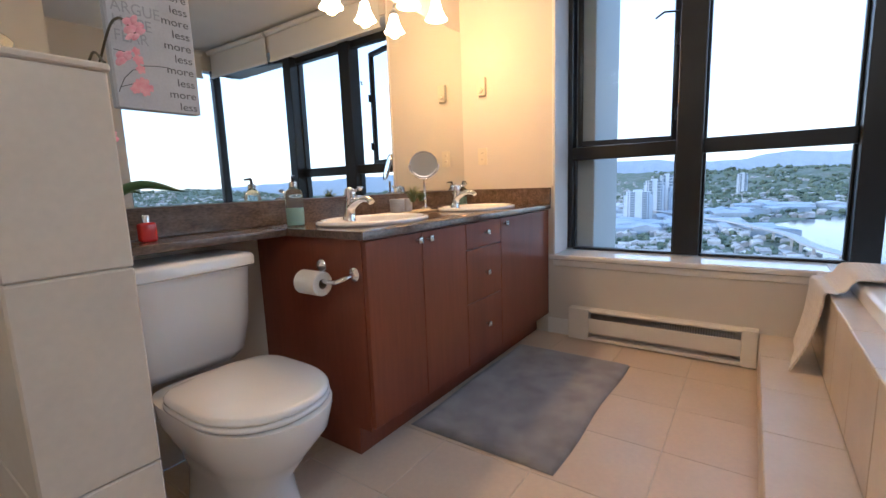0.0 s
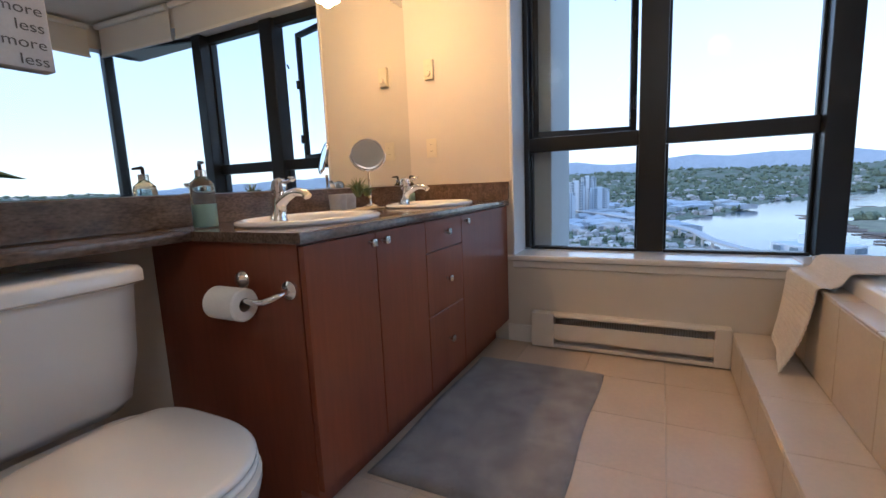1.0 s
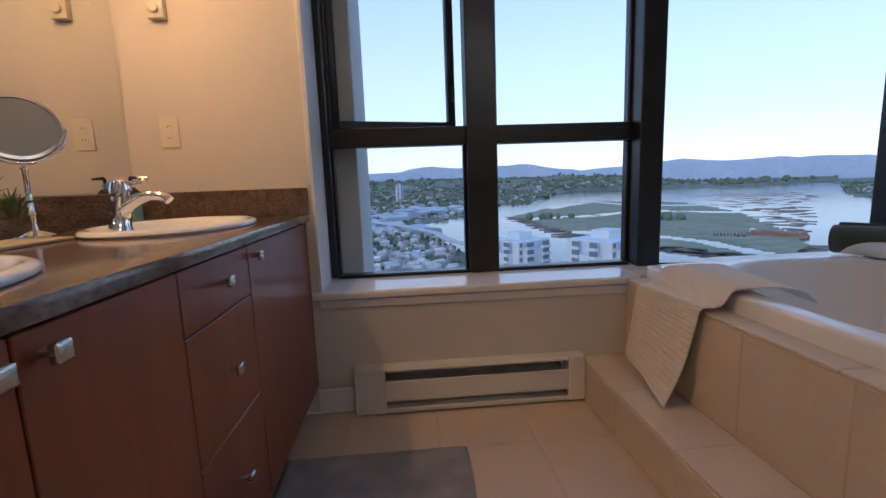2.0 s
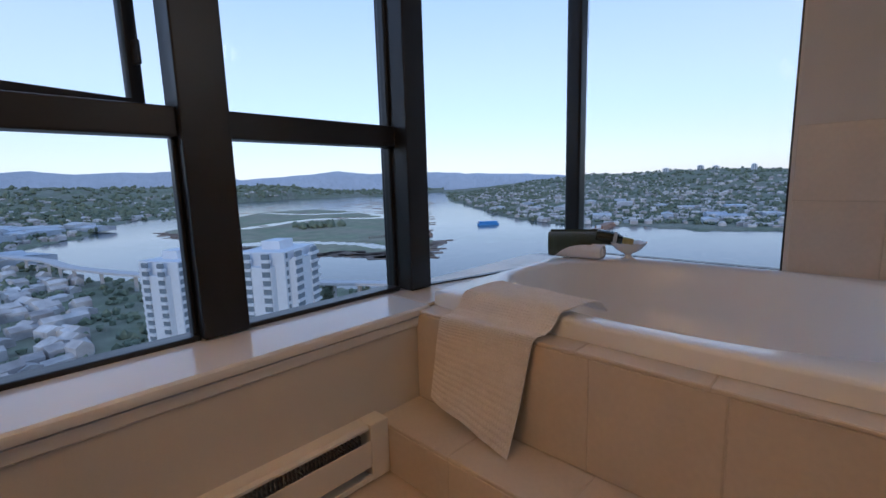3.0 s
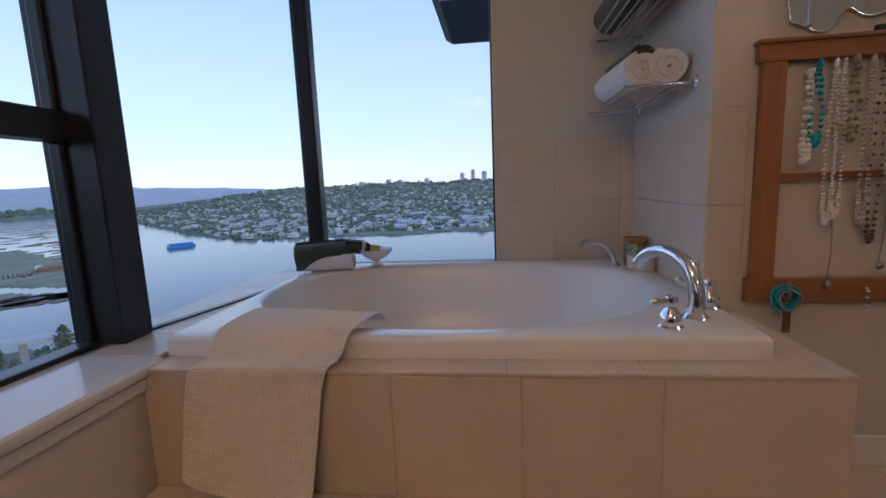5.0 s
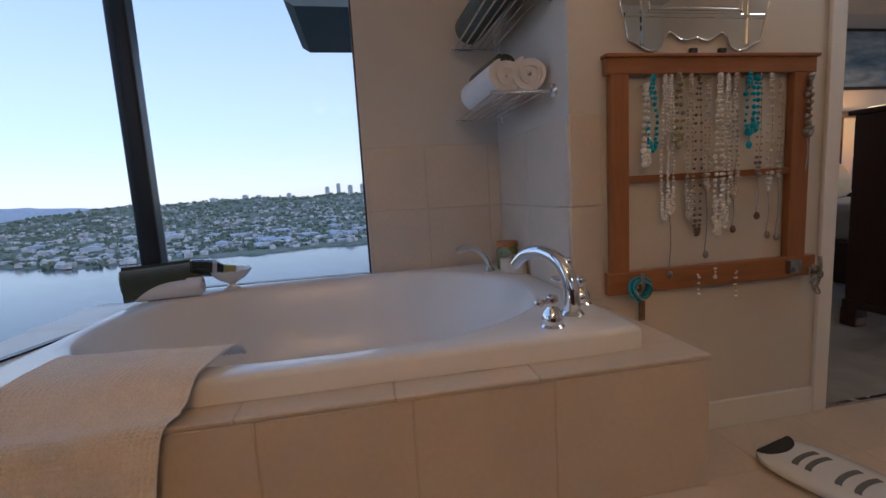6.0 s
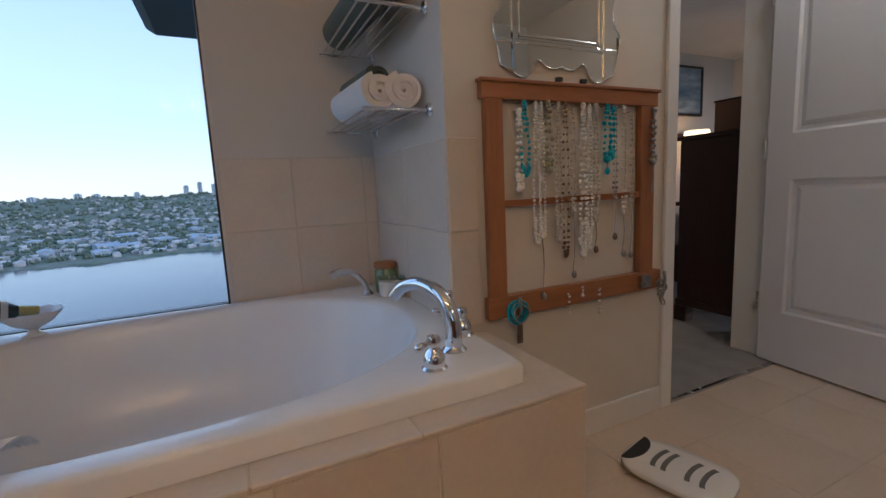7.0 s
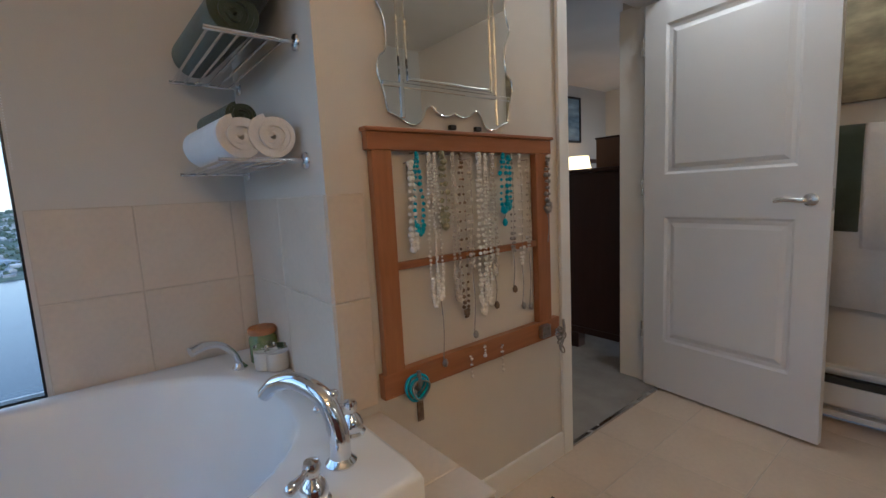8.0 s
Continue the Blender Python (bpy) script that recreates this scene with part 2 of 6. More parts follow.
wall("wall_door_side", [(XJ, XJ + 0.15, -2.52, YR, 0, HC), (XJ, XJ + 0.15, -3.42, -2.52, 2.09, HC), (XJ, XJ + 0.25, YS - 0.12, -3.42, 0, HC)],
     label="cream painted wall with a doorway to the bedroom")
wall("wall_south", [(XM - 0.12, XJ, YS - 0.12, YS, 0, HC)], label="cream painted wall behind the open door")
wall("wall_bedroom_east", [(4.9, 5.02, -7.2, -1.5, 0, HC)], label="beige painted bedroom wall")
wall("wall_bedroom_south", [(2.5, 4.9, -7.2, -7.08, 0, HC)], label="beige painted bedroom wall")
wall("wall_bedroom_north", [(XB + 0.12, 4.9, -1.62, -1.5, 0, HC)], label="beige painted bedroom wall")
structure(part("ceiling", slab(XM - 0.12, XB + 0.12, YS - 0.12, 0.487, HC, HC + 0.1), CEIL), "flat white painted ceiling", "ceiling")
structure(part("ceiling_bedroom", slab(XB + 0.12, 5.62, -7.2, -1.5, HC, HC + 0.1), CEIL), "flat white bedroom ceiling", "ceiling")
structure(part("ceiling_bedroom_strip", slab(XJ, XB + 0.12, -7.2, YS - 0.12, HC, HC + 0.1), CEIL), "flat white bedroom ceiling", "ceiling")
structure(part("floor_bedroom", slab(XJ + 0.0, 5.62, -7.2, -1.5, -0.1, 0.004), CARPET), "grey cut-pile bedroom carpet", "floor")

# ---- window wall: frame members, sill, panes ----
Y0, Y1 = 0.352, 0.437


def window_bar(parent, name, x0, x1, y0, y1, z0, z1):
    bm = slab(x0, x1, y0, y1, z0, z1, bevel=0.006)
    return part(name, bm, BLACKM, parent)


def pane(parent, x0, x1, y, z0, z1, m=None):
    ob = part("pane", slab(x0, x1, y - 0.003, y + 0.003, z0, z1, m=m), GLASS, parent)
    ob.visible_shadow = False
    return ob


win = structure(thing("window_1", 1.3, 0.25, ZSILL, "black metal window wall with an opened casement sash", "window"))
ZL, ZB, ZT = 0.537, 1.124, 1.207
window_bar(win, "window_frame", 0.553, 0.606, Y0, Y1, ZL, ZH)
window_bar(win, "mullion", 1.222, 1.357, Y0 - 0.02, Y1 + 0.02, ZL - 0.004, ZH)
window_bar(win, "post", 2.010, 2.121, Y0 - 0.065, Y1 + 0.02, ZL - 0.006, ZH)
window_bar(win, "transom", 0.606, 1.222, Y0 + 0.004, Y1 - 0.004, ZB, ZT)
window_bar(win, "transom", 1.357, 2.010, Y0 + 0.004, Y1 - 0.004, ZB, ZT)
for a, b in ((0.606, 1.222), (1.357, 2.010)):
    window_bar(win, "bottom_rail", a, b, Y0 + 0.008, Y1 - 0.008, ZL - 0.012, ZL + 0.006)
    window_bar(win, "top_rail", a, b, Y0 + 0.008, Y1 - 0.008, ZH - 0.06, ZH)
    for x0, x1 in ((a, a + 0.014), (b - 0.014, b)):
        window_bar(win, "glazing_bead", x0, x1, Y0 + 0.03, Y1 - 0.012, ZL, ZB)
pane(win, 0.612, 1.218, 0.397, ZL, ZB)
pane(win, 1.362, 2.005, 0.397, ZL, ZB)
pane(win, 1.362, 2.005, 0.397, ZT, ZH - 0.06)
for x0, x1 in ((1.357, 1.371), (1.996, 2.010)):
    window_bar(win, "glazing_bead", x0, x1, Y0 + 0.03, Y1 - 0.012, ZT, ZH - 0.06)
# the casement, hinged beside the wall and swung out
swing = pose(0.618, 0.422, 0, 0, 0, 15)
bm = bmesh.new()
for b in ((0.0, 0.032, ZT + 0.01, ZH - 0.07), (0.560, 0.597, ZT + 0.01, ZH - 0.07)):
    box(bm, b[0], b[1], -0.02, 0.02, b[2], b[3], bevel=0.004, m=swing)
for b in ((ZT + 0.01, ZT + 0.042), (ZH - 0.105, ZH - 0.07)):
    box(bm, 0.032, 0.560, -0.019, 0.019, b[0], b[1], m=swing)
sash = part("casement_sash", bm, BLACKM, win, "black casement sash swung outward", smooth=40)
pane(sash, 0.03, 0.562, 0.0, ZT + 0.04, ZH - 0.10, m=swing)
for z in (1.38, 1.82):
    part("catch", slab(0.573, 0.585, -0.05, -0.02, z - 0.035, z + 0.035, bevel=0.004, m=swing), BLACKM, sash)
part("stay_arm", pipe([(1.09, 0.347, 1.90), (1.13, 0.377, 1.935), (1.19, 0.447, 1.945)], 0.006, 8), BLACKM, win)

# the corner light beside the tub, with its post
win2 = structure(thing("window_2", 2.6, 0.2, ZSILL, "full height corner window pane over the tub", "window"))
ANG = math.degrees(math.atan2(0.10 - 0.33, 3.05 - 2.12))
skew = pose(2.12, 0.33, 0, 0, 0, ANG)
LEN = math.hypot(3.05 - 2.12, 0.23)
pane(win2, 0.0, LEN, 0.0, ZSILL + 0.004, ZH, m=skew)
for z0, z1 in ((ZSILL - 0.005, ZSILL + 0.008), (ZH - 0.03, ZH)):
    part("bottom_rail" if z0 < 1 else "top_rail", slab(0.0, LEN, -0.014, 0.014, z0, z1, m=skew), BLACKM, win2)
part("corner_post", slab(3.010, 3.085, 0.058, 0.140, ZSILL - 0.01, ZH, bevel=0.012, seg=3), BLACKM, win2)
win3 = structure(thing("window_3", XB, -0.35, ZSILL, "tall side window looking over the river", "window"))
ob = part("pane", slab(XB + 0.03, XB + 0.036, -0.815, 0.08, ZSILL + 0.035, ZH), GLASS, win3)
ob.visible_shadow = False
part("bottom_rail", slab(XB + 0.012, XB + 0.05, -0.815, 0.08, ZSILL + 0.030, ZSILL + 0.044), BLACKM, win3)
part("side_rail", slab(XB + 0.012, XB + 0.05, -0.826, -0.806, ZSILL + 0.01, ZH, bevel=0.003), BLACKM, win3)
part("window_sill", slab(XB - 0.002, XB + 0.10, -0.815, 0.05, ZSILL - 0.008, ZSILL + 0.034, bevel=0.004), SILLM, win3)

# sill with a moulded nose
bm = bmesh.new()
prof = [(YN - 0.012, ZSILL - 0.034), (YN - 0.022, ZSILL - 0.030), (YN - 0.026, ZSILL - 0.016), (YN - 0.024, ZSILL - 0.006), (YN - 0.016, ZSILL), (0.440, ZSILL), (0.440, ZSILL - 0.034)]
loft(bm, [[(x, y, z) for y, z in prof] for x in (0.540, 1.924)], True, True)
sill = structure(part("window_sill", bm, SILLM, None, smooth=35), "glossy white painted window sill with a moulded nose", "window sill")
bm = bmesh.new()
prof = [(YN - 0.002, ZSILL - 0.075), (YN - 0.010, ZSILL - 0.068), (YN - 0.012, ZSILL - 0.050), (YN - 0.018, ZSILL - 0.036), (YN, ZSILL - 0.0345)]
loft(bm, [[(x, y, z) for y, z in prof] for x in (0.567, 1.93)], True, True)
structure(part("trim_sill", bm, TRIM, None, smooth=35), "white moulding strip under the sill", "moulding")
bm = slab(0.5655, 0.575, YN - 0.004, Y0, ZSILL, ZH)
structure(part("trim_jamb", bm, TRIM), "white painted window reveal", "window reveal")
structure(part("trim_corner_bead", slab(0.555, 0.570, YN - 0.006, YN, 0.965, 2.45, bevel=0.002), TRIM), "white corner bead beside the window", "trim")
structure(part("trim_head", slab(0.575, 2.0, YN, Y0, ZH - 0.005, ZH - 0.001), TRIM), "white painted window head", "trim")
# roller blinds let down a little over the windows
BLINDF = material("blind_fabric", (0.66, 0.65, 0.62), 0.85, second=(0.62, 0.61, 0.58), scale=3, fine=0.03, fine_scale=300, bump=0.1, bump_scale=600)


def roller_blind(x0, y0, x1, y1, label):
    """A blind hung along the line from one point to the other."""
    t = thing("roller_blind", (x0 + x1) / 2, (y0 + y1) / 2, 2.2, label, "blind", "roller blinds")
    m = pose(x0, y0, 0, 0, 0, math.degrees(math.atan2(y1 - y0, x1 - x0)))
    w = math.hypot(x1 - x0, y1 - y0)
    part("tube", pipe([m @ Vector((0.0, 0, 2.455)), m @ Vector((w, 0, 2.455))], 0.024, 16), BLINDF, t, smooth=50)
    part("sheet", slab(0.004, w - 0.004, 0.018, 0.021, 2.222, 2.455, m=m), BLINDF, t)
    part("hem_bar", slab(0.0, w, 0.011, 0.028, 2.200, 2.2225, bevel=0.004, m=m), TRIM, t)


roller_blind(0.60, YN - 0.06, 2.01, YN - 0.06, "pale roller blind let down over the black window wall")
roller_blind(2.06, YN - 0.06, 2.98, YN - 0.11, "pale roller blind let down over the corner window")
roller_blind(3.03, -0.03, 3.03, -0.80, "pale roller blind let down over the side window")
# chain of the blind
bm = bmesh.new()
for i in range(110):
    z = 2.21 - i * 0.0085
    bmesh.ops.create_icosphere(bm, subdivisions=1, radius=0.0022, matrix=Matrix.Translation((3.072, -0.822 + 0.004 * math.sin(i * 0.05), z)))
tagged(part("blind_chain", bm, TRIM), "fine white bead chain hanging at the window edge", "blind chain")

# baseboards
def baseboard(name, x0, x1, y0, y1):
    structure(part(name, slab(x0, x1, y0, y1, 0, 0.105, bevel=0.004), TRIM), "white painted baseboard", "baseboard")


baseboard("baseboard_north", 0.53, 0.685, YN - 0.014, YN - 0.0005)
baseboard("baseboard_door_side", XJ - 0.014, XJ - 0.0005, -2.458, -1.60)
baseboard("baseboard_south", 0.9, 1.0, YS + 0.0005, YS + 0.014)
baseboard("baseboard_bedroom", 4.886, 4.8995, -7.0, -1.7)

# door frame
frame_door = structure(thing("door_frame", XJ + 0.07, -2.95, 0, "white painted door frame with plain casing", "door frame"))
part("jamb", slab(XJ - 0.004, XJ + 0.154, -2.532, -2.5195, 0, 2.09, bevel=0.002), TRIM, frame_door)
part("jamb", slab(XJ + 0.0, XJ + 0.258, -3.4205, -3.398, 0, 2.09, bevel=0.002), TRIM, frame_door)
part("head", slab(XJ - 0.004, XJ + 0.154, -3.398, -2.532, 2.07, 2.0895), TRIM, frame_door)
part("stop", slab(XJ + 0.110, XJ + 0.135, -3.398, -3.386, 0.005, 2.07, bevel=0.002), TRIM, frame_door)
part("casing", slab(XJ - 0.016, XJ - 0.0005, -2.522, -2.460, 0.0, 2.13, bevel=0.004), TRIM, frame_door)
part("casing", slab(XJ - 0.016, XJ - 0.0005, -3.482, -3.424, 0.0, 2.13, bevel=0.004), TRIM, frame_door)
part("casing", slab(XJ - 0.016, XJ - 0.0005, -3.424, -2.522, 2.072, 2.13, bevel=0.004), TRIM, frame_door)

# the bathroom door, wide open
swing = pose(XJ + 0.085, -3.385, 0.0, 0, 0, 173.6)
door = structure(thing("door_1", XJ, -3.39, 0.0, "white two-panel bathroom door standing wide open", "door"))
DW = 0.80
bm = bmesh.new()
rails = [(0.0, 0.115, 0.012, 2.05), (DW - 0.115, DW, 0.012, 2.05), (0.115, DW - 0.115, 0.012, 0.285), (0.115, DW - 0.115, 0.965, 1.185), (0.115, DW - 0.115, 1.93, 2.05)]
for a, b, c, d in rails:
    box(bm, a, b, -0.036, 0.0, c, d, m=swing)
part("leaf", bm, DOORM, door)
for c, d in ((0.285, 0.965), (1.185, 1.93)):
    bm = bmesh.new()
    x0, x1 = 0.115, DW - 0.115
    loops = []
    for inset, depth in ((0.0, 0.0), (0.012, 0.009), (0.030, 0.011), (0.052, 0.003), (0.06, 0.003)):
        loops.append([swing @ Vector((x, -0.036 + depth, z)) for x, z in ((x0 + inset, c + inset), (x1 - inset, c + inset), (x1 - inset, d - inset), (x0 + inset, d - inset))])
    loft(bm, loops, False, True)
    part("door_panel", bm, DOORM, door)
lev = part("lever_rose", turned([(0.0, 0.0), (0.026, 0.001), (0.027, 0.006), (0.020, 0.010), (0.0, 0.011)], swing @ pose(DW - 0.065, -0.036, 1.045, 90, 0, 0), 24, False), NICKEL, door, "satin nickel lever", smooth=40)
part("lever", pipe([swing @ Vector(p) for p in curve_points([(DW - 0.065, -0.046, 1.045), (DW - 0.065, -0.085, 1.045), (DW - 0.085, -0.095, 1.046), (DW - 0.14, -0.094, 1.050), (DW - 0.175, -0.092, 1.044)], 5)], 0.0085, 12, 1.2), NICKEL, lev, smooth=60)
part("latch_plate", slab(DW, DW + 0.002, -0.03, -0.006, 1.0, 1.09, m=swing), NICKEL, door)
for z in (0.33, 1.12, 1.85):
    part("hinge", turned([(0.006, -0.045), (0.006, 0.045)], swing @ pose(-0.008, -0.040, z), 12), NICKEL, door)

# ---- tiled floor, step, deck: joints under separate tiles ----
floor = structure(part("floor", slab(XM, XJ, YS, YN, -0.1, -0.0022), GROUT), "beige ceramic tile bathroom floor", "floor")


def tile_mesh(name, w, d, h, bevel=0.003):
    bm = slab(-w / 2, w / 2, -d / 2, d / 2, -h, 0, bevel=bevel, seg=1)
    me = bpy.data.meshes.new(name)
    bm.to_mesh(me)
    bm.free()
    return me


def lay(parent, name, mesh_name, mat, cells, h=0.012, turn=Matrix(), gap=0.0016):
    """cells: (u0, u1, v0, v1) in the plane of the tiles, whose own z is turned by `turn`."""
    seen = {}
    for u0, u1, v0, v1 in cells:
        key = (round(u1 - u0, 4), round(v1 - v0, 4))
        if key not in seen:
            seen[key] = tile_mesh(mesh_name, key[0] - gap, key[1] - gap, h)
            seen[key].materials.append(mat)
        ob = new(name, seen[key])
        ob.parent = parent
        tilt = pose(0, 0, 0, random.uniform(-0.06, 0.06), random.uniform(-0.06, 0.06), 0)
        ob.matrix_basis = turn @ Matrix.Translation(((u0 + u1) / 2, (v0 + v1) / 2, random.uniform(-0.0006, 0.0002))) @ tilt
    return parent


def cuts(a, b, first, step):
    out = [a]
    x = first
    while x < b - 0.02:
        if x > a + 0.02:
            out.append(x)
        x += step
    return out + [b]


xs, ys = cuts(XM, XJ + 0.0, 0.30, 0.36), cuts(YS, YN, -3.45, 0.36)
lay(floor, "floor_tile", "floor_tile", FTILE, [(a, b, c, d) for a, b in zip(xs, xs[1:]) for c, d in zip(ys, ys[1:])])
structure(part("threshold", slab(XJ - 0.002, XJ + 0.02, -3.398, -2.532, -0.01, 0.007, bevel=0.003), NICKEL), "thin metal strip between tile and carpet", "threshold")

XS, XA, ZS, ZD, YE = 1.668, 1.873, 0.178, 0.517, -1.59
step = structure(part("step", slab(XS + 0.0025, XA + 0.01, YE + 0.006, YN - 0.001, -0.004, ZS - 0.0025), GROUT), "beige tiled step along the tub", "step")
YC = [YE, -1.191, -0.870, -0.552, -0.232, YN - 0.001]
lay(step, "step_tile", "step_tile", TILE, [(XS, XA, a, b) for a, b in zip([YE, -1.30, -0.94, -0.58, -0.22], [-1.30, -0.94, -0.58, -0.22, YN - 0.001])], turn=pose(0, 0, ZS))
lay(step, "riser_tile", "riser_tile", TILE, [(0.0, ZS - 0.012, a, b) for a, b in zip([YE, -1.30, -0.94, -0.58, -0.22], [-1.30, -0.94, -0.58, -0.22, YN - 0.001])], turn=pose(XS, 0, 0, 0, -90, 0))
lay(step, "end_tile", "end_tile", TILE, [(XS, XA, 0.0, ZS - 0.012)], turn=pose(0, YE, 0, 90, 0, 0))

deck = structure(part("tub_deck", slab(XA + 0.0025, XJ - 0.001, YE + 0.008, YR, 0, ZD - 0.0025), GROUT), "beige tiled deck round the tub", "tub deck")
bm = slab(XA + 0.0025, 1.96, YR, YN, 0, ZD - 0.0025)
part("deck_front", bm, GROUT, deck)
lay(deck, "apron_tile", "apron_tile", TILE, [(ZS, ZD - 0.013, a, b) for a, b in zip(YC, YC[1:])], turn=pose(XA, 0, 0, 0, -90, 0))
lay(deck, "apron_tile", "apron_tile", TILE, [(0.0, ZS, YE, YE + 0.3)], turn=pose(XA, 0, 0, 0, -90, 0))
YD = [YE, -1.155, -0.835, -0.515, -0.195, 0.10]
lay(deck, "deck_tile", "deck_tile", TILE, [(XA - 0.004, 1.985, a, b) for a, b in zip(YD, YD[1:])], turn=pose(0, 0, ZD))
lay(deck, "deck_tile", "deck_tile", TILE, [(1.985, XJ - 0.002, YE, YR - 0.0)], turn=pose(0, 0, ZD))
lay(deck, "end_tile", "end_tile", TILE, [(a, b, 0.0, ZD - 0.013) for a, b in zip([XA, 2.22], [2.22, XJ - 0.002])], turn=pose(0, YE, 0, 90, 0, 0))
# tiles that close the sill's end and the ledge under the corner pane
ledge = structure(part("window_ledge", slab(1.925, XB, YN - 0.001, 0.42, 0.30, ZSILL - 0.012), GROUT), "beige tiled ledge under the corner window", "ledge")
lay(ledge, "ledge_tile", "ledge_tile", TILE, [(1.925, 2.11, YN - 0.008, 0.34)] + [(a, b, YN - 0.002, 0.42) for a, b in zip([2.11, 2.43, 2.75], [2.43, 2.75, XB])], turn=pose(0, 0, ZSILL + 0.002))
lay(ledge, "ledge_face_tile", "ledge_face_tile", TILE, [(1.925, 1.98, ZD - 0.03, ZSILL - 0.011)], turn=pose(0, YN - 0.004, 0, 90, 0, 0))

# wall tiles in the tub corner, up to the painted part
splash = structure(part("tile_field", slab(XB - 0.0038, XB, YR, -0.828, ZD, 1.160), GROUT), "large beige wall tiles round the tub", "wall tiles")
zz = [0.54, 0.862, 1.160]
lay(splash, "wall_tile", "wall_tile", TILE, [(z0, z1, a, b) for z0, z1 in zip(zz, zz[1:]) for a, b in zip([YR + 0.001, -1.415, -1.105], [-1.415, -1.105, -0.828])], h=0.008, turn=pose(XB - 0.006, 0, 0, 0, -90, 0))
lay(splash, "wall_tile", "wall_tile", TILE, [(a, b, -z1, -z0) for z0, z1 in zip(zz, zz[1:]) for a, b in zip([XJ + 0.002, 2.72], [2.72, XB - 0.012])], h=0.008, turn=pose(0, YR + 0.006, 0, -90, 0, 0))
lay(splash, "wall_tile", "wall_tile", TILE, [(z0, z1, -1.585, YR + 0.004) for z0, z1 in zip(zz, zz[1:])], h=0.008, turn=pose(XJ - 0.006, 0, 0, 0, -90, 0))

# ---- vanity ----
CT, CU, YV = 0.85, 0.822, -1.533     # counter top, underside, end of the cabinet
cab = thing("vanity_cabinet", 0.33, -0.75, 0, "reddish cherry veneer double vanity cabinet with slab doors", "vanity")
bm = bmesh.new()
box(bm, XM + 0.003, 0.512, YV, YV + 0.019, 0.11, CU - 0.001)
box(bm, XM + 0.003, 0.446, YV, YV + 0.019, 0.0, 0.11)
part("side_panel", bm, WOODC, cab)
part("body", slab(XM + 0.004, 0.511, YV + 0.02, YN - 0.003, 0.115, CU - 0.1), WOODC, cab)
part("top_rail", slab(0.493, 0.5115, YV + 0.02, YN - 0.003, CU - 0.1, CU - 0.001), WOODC, cab)
part("toe_kick", slab(0.428, 0.446, YV + 0.0195, YN - 0.003, 0.0, 0.114), WOODC, cab)


def knob(parent, y, z):
    m = pose(0.533, y, z, 0, 90, 0)
    k = part("knob", turned([(0.006, 0.0), (0.005, 0.012), (0.009, 0.016)], m, 12), NICKEL, parent, "satin nickel knob", smooth=40)
    part("knob_face", slab(0.548, 0.560, y - 0.0125, y + 0.0125, z - 0.0125, z + 0.0125, bevel=0.004, seg=2), NICKEL, k, smooth=60)


def front(name, y0, y1, z0, z1, ky, kz):
    f = part(name, slab(0.514, 0.533, y0 + 0.0018, y1 - 0.0018, z0 + 0.0018, z1 - 0.0018, bevel=0.0015, seg=1), WOODC, cab)
    knob(f, ky, kz)


ZF = 0.125
front("door", YV, -1.215, ZF, CU - 0.006, -1.252, 0.785)
front("door", -1.215, -0.887, ZF, CU - 0.006, -1.180, 0.785)
front("drawer", -0.887, -0.545, 0.690, CU - 0.006, -0.714, 0.760)
front("drawer", -0.887, -0.545, 0.43, 0.690, -0.714, 0.560)
front("drawer", -0.887, -0.545, ZF, 0.43, -0.714, 0.295)
front("door", -0.545, YN - 0.004, ZF, CU - 0.006, -0.510, 0.785)

SINKS = ((0.265, -1.20), (0.265, -0.33))
ctop = thing("countertop", 0.33, -0.75, CU, "polished brown granite countertop with an upstand", "countertop")
bm = bmesh.new()
rims = [[(XM + 0.001, YV - 0.018), (0.545, YV - 0.018), (0.545, YN - 0.001), (XM + 0.001, YN - 0.001)]] + [superoval(sx, sy, 0.185, 0.24, 2.1, 40) for sx, sy in SINKS]
for ring in rims:
    vs = [bm.verts.new((x, y, CT)) for x, y in ring]
    for a, b in zip(vs, vs[1:] + vs[:1]):
        bm.edges.new((a, b))
bmesh.ops.triangle_fill(bm, use_beauty=True, use_dissolve=False, edges=bm.edges[:], normal=(0, 0, 1))
ex = bmesh.ops.extrude_face_region(bm, geom=bm.faces[:])
for v in ex["geom"]:
    if isinstance(v, bmesh.types.BMVert):
        v.co.z = CU
bmesh.ops.recalc_face_normals(bm, faces=bm.faces[:])
edge = [e for e in bm.edges if len(e.link_faces) == 2 and all(abs(v.co.z - CT) < 1e-5 and (abs(v.co.x - 0.545) < 1e-4 or abs(v.co.y - YV + 0.018) < -1) for v in e.verts)]
bmesh.ops.bevel(bm, geom=edge, offset=0.004, segments=2, affect="EDGES", profile=0.5)
part("slab", bm, GRANITE, ctop, smooth=40)
part("slab", slab(XM + 0.001, 0.13, -2.27, YV - 0.0185, CU, CT - 0.0005, bevel=0.004), GRANITE, ctop, smooth=40)
part("upstand", slab(XM + 0.001, XM + 0.02, -2.27, YN - 0.021, CT + 0.0005, 0.955, bevel=0.002), GRANITE, ctop)
part("upstand", slab(XM + 0.001, 0.547, YN - 0.0205, YN - 0.001, CT + 0.0005, 0.955, bevel=0.002), GRANITE, ctop)

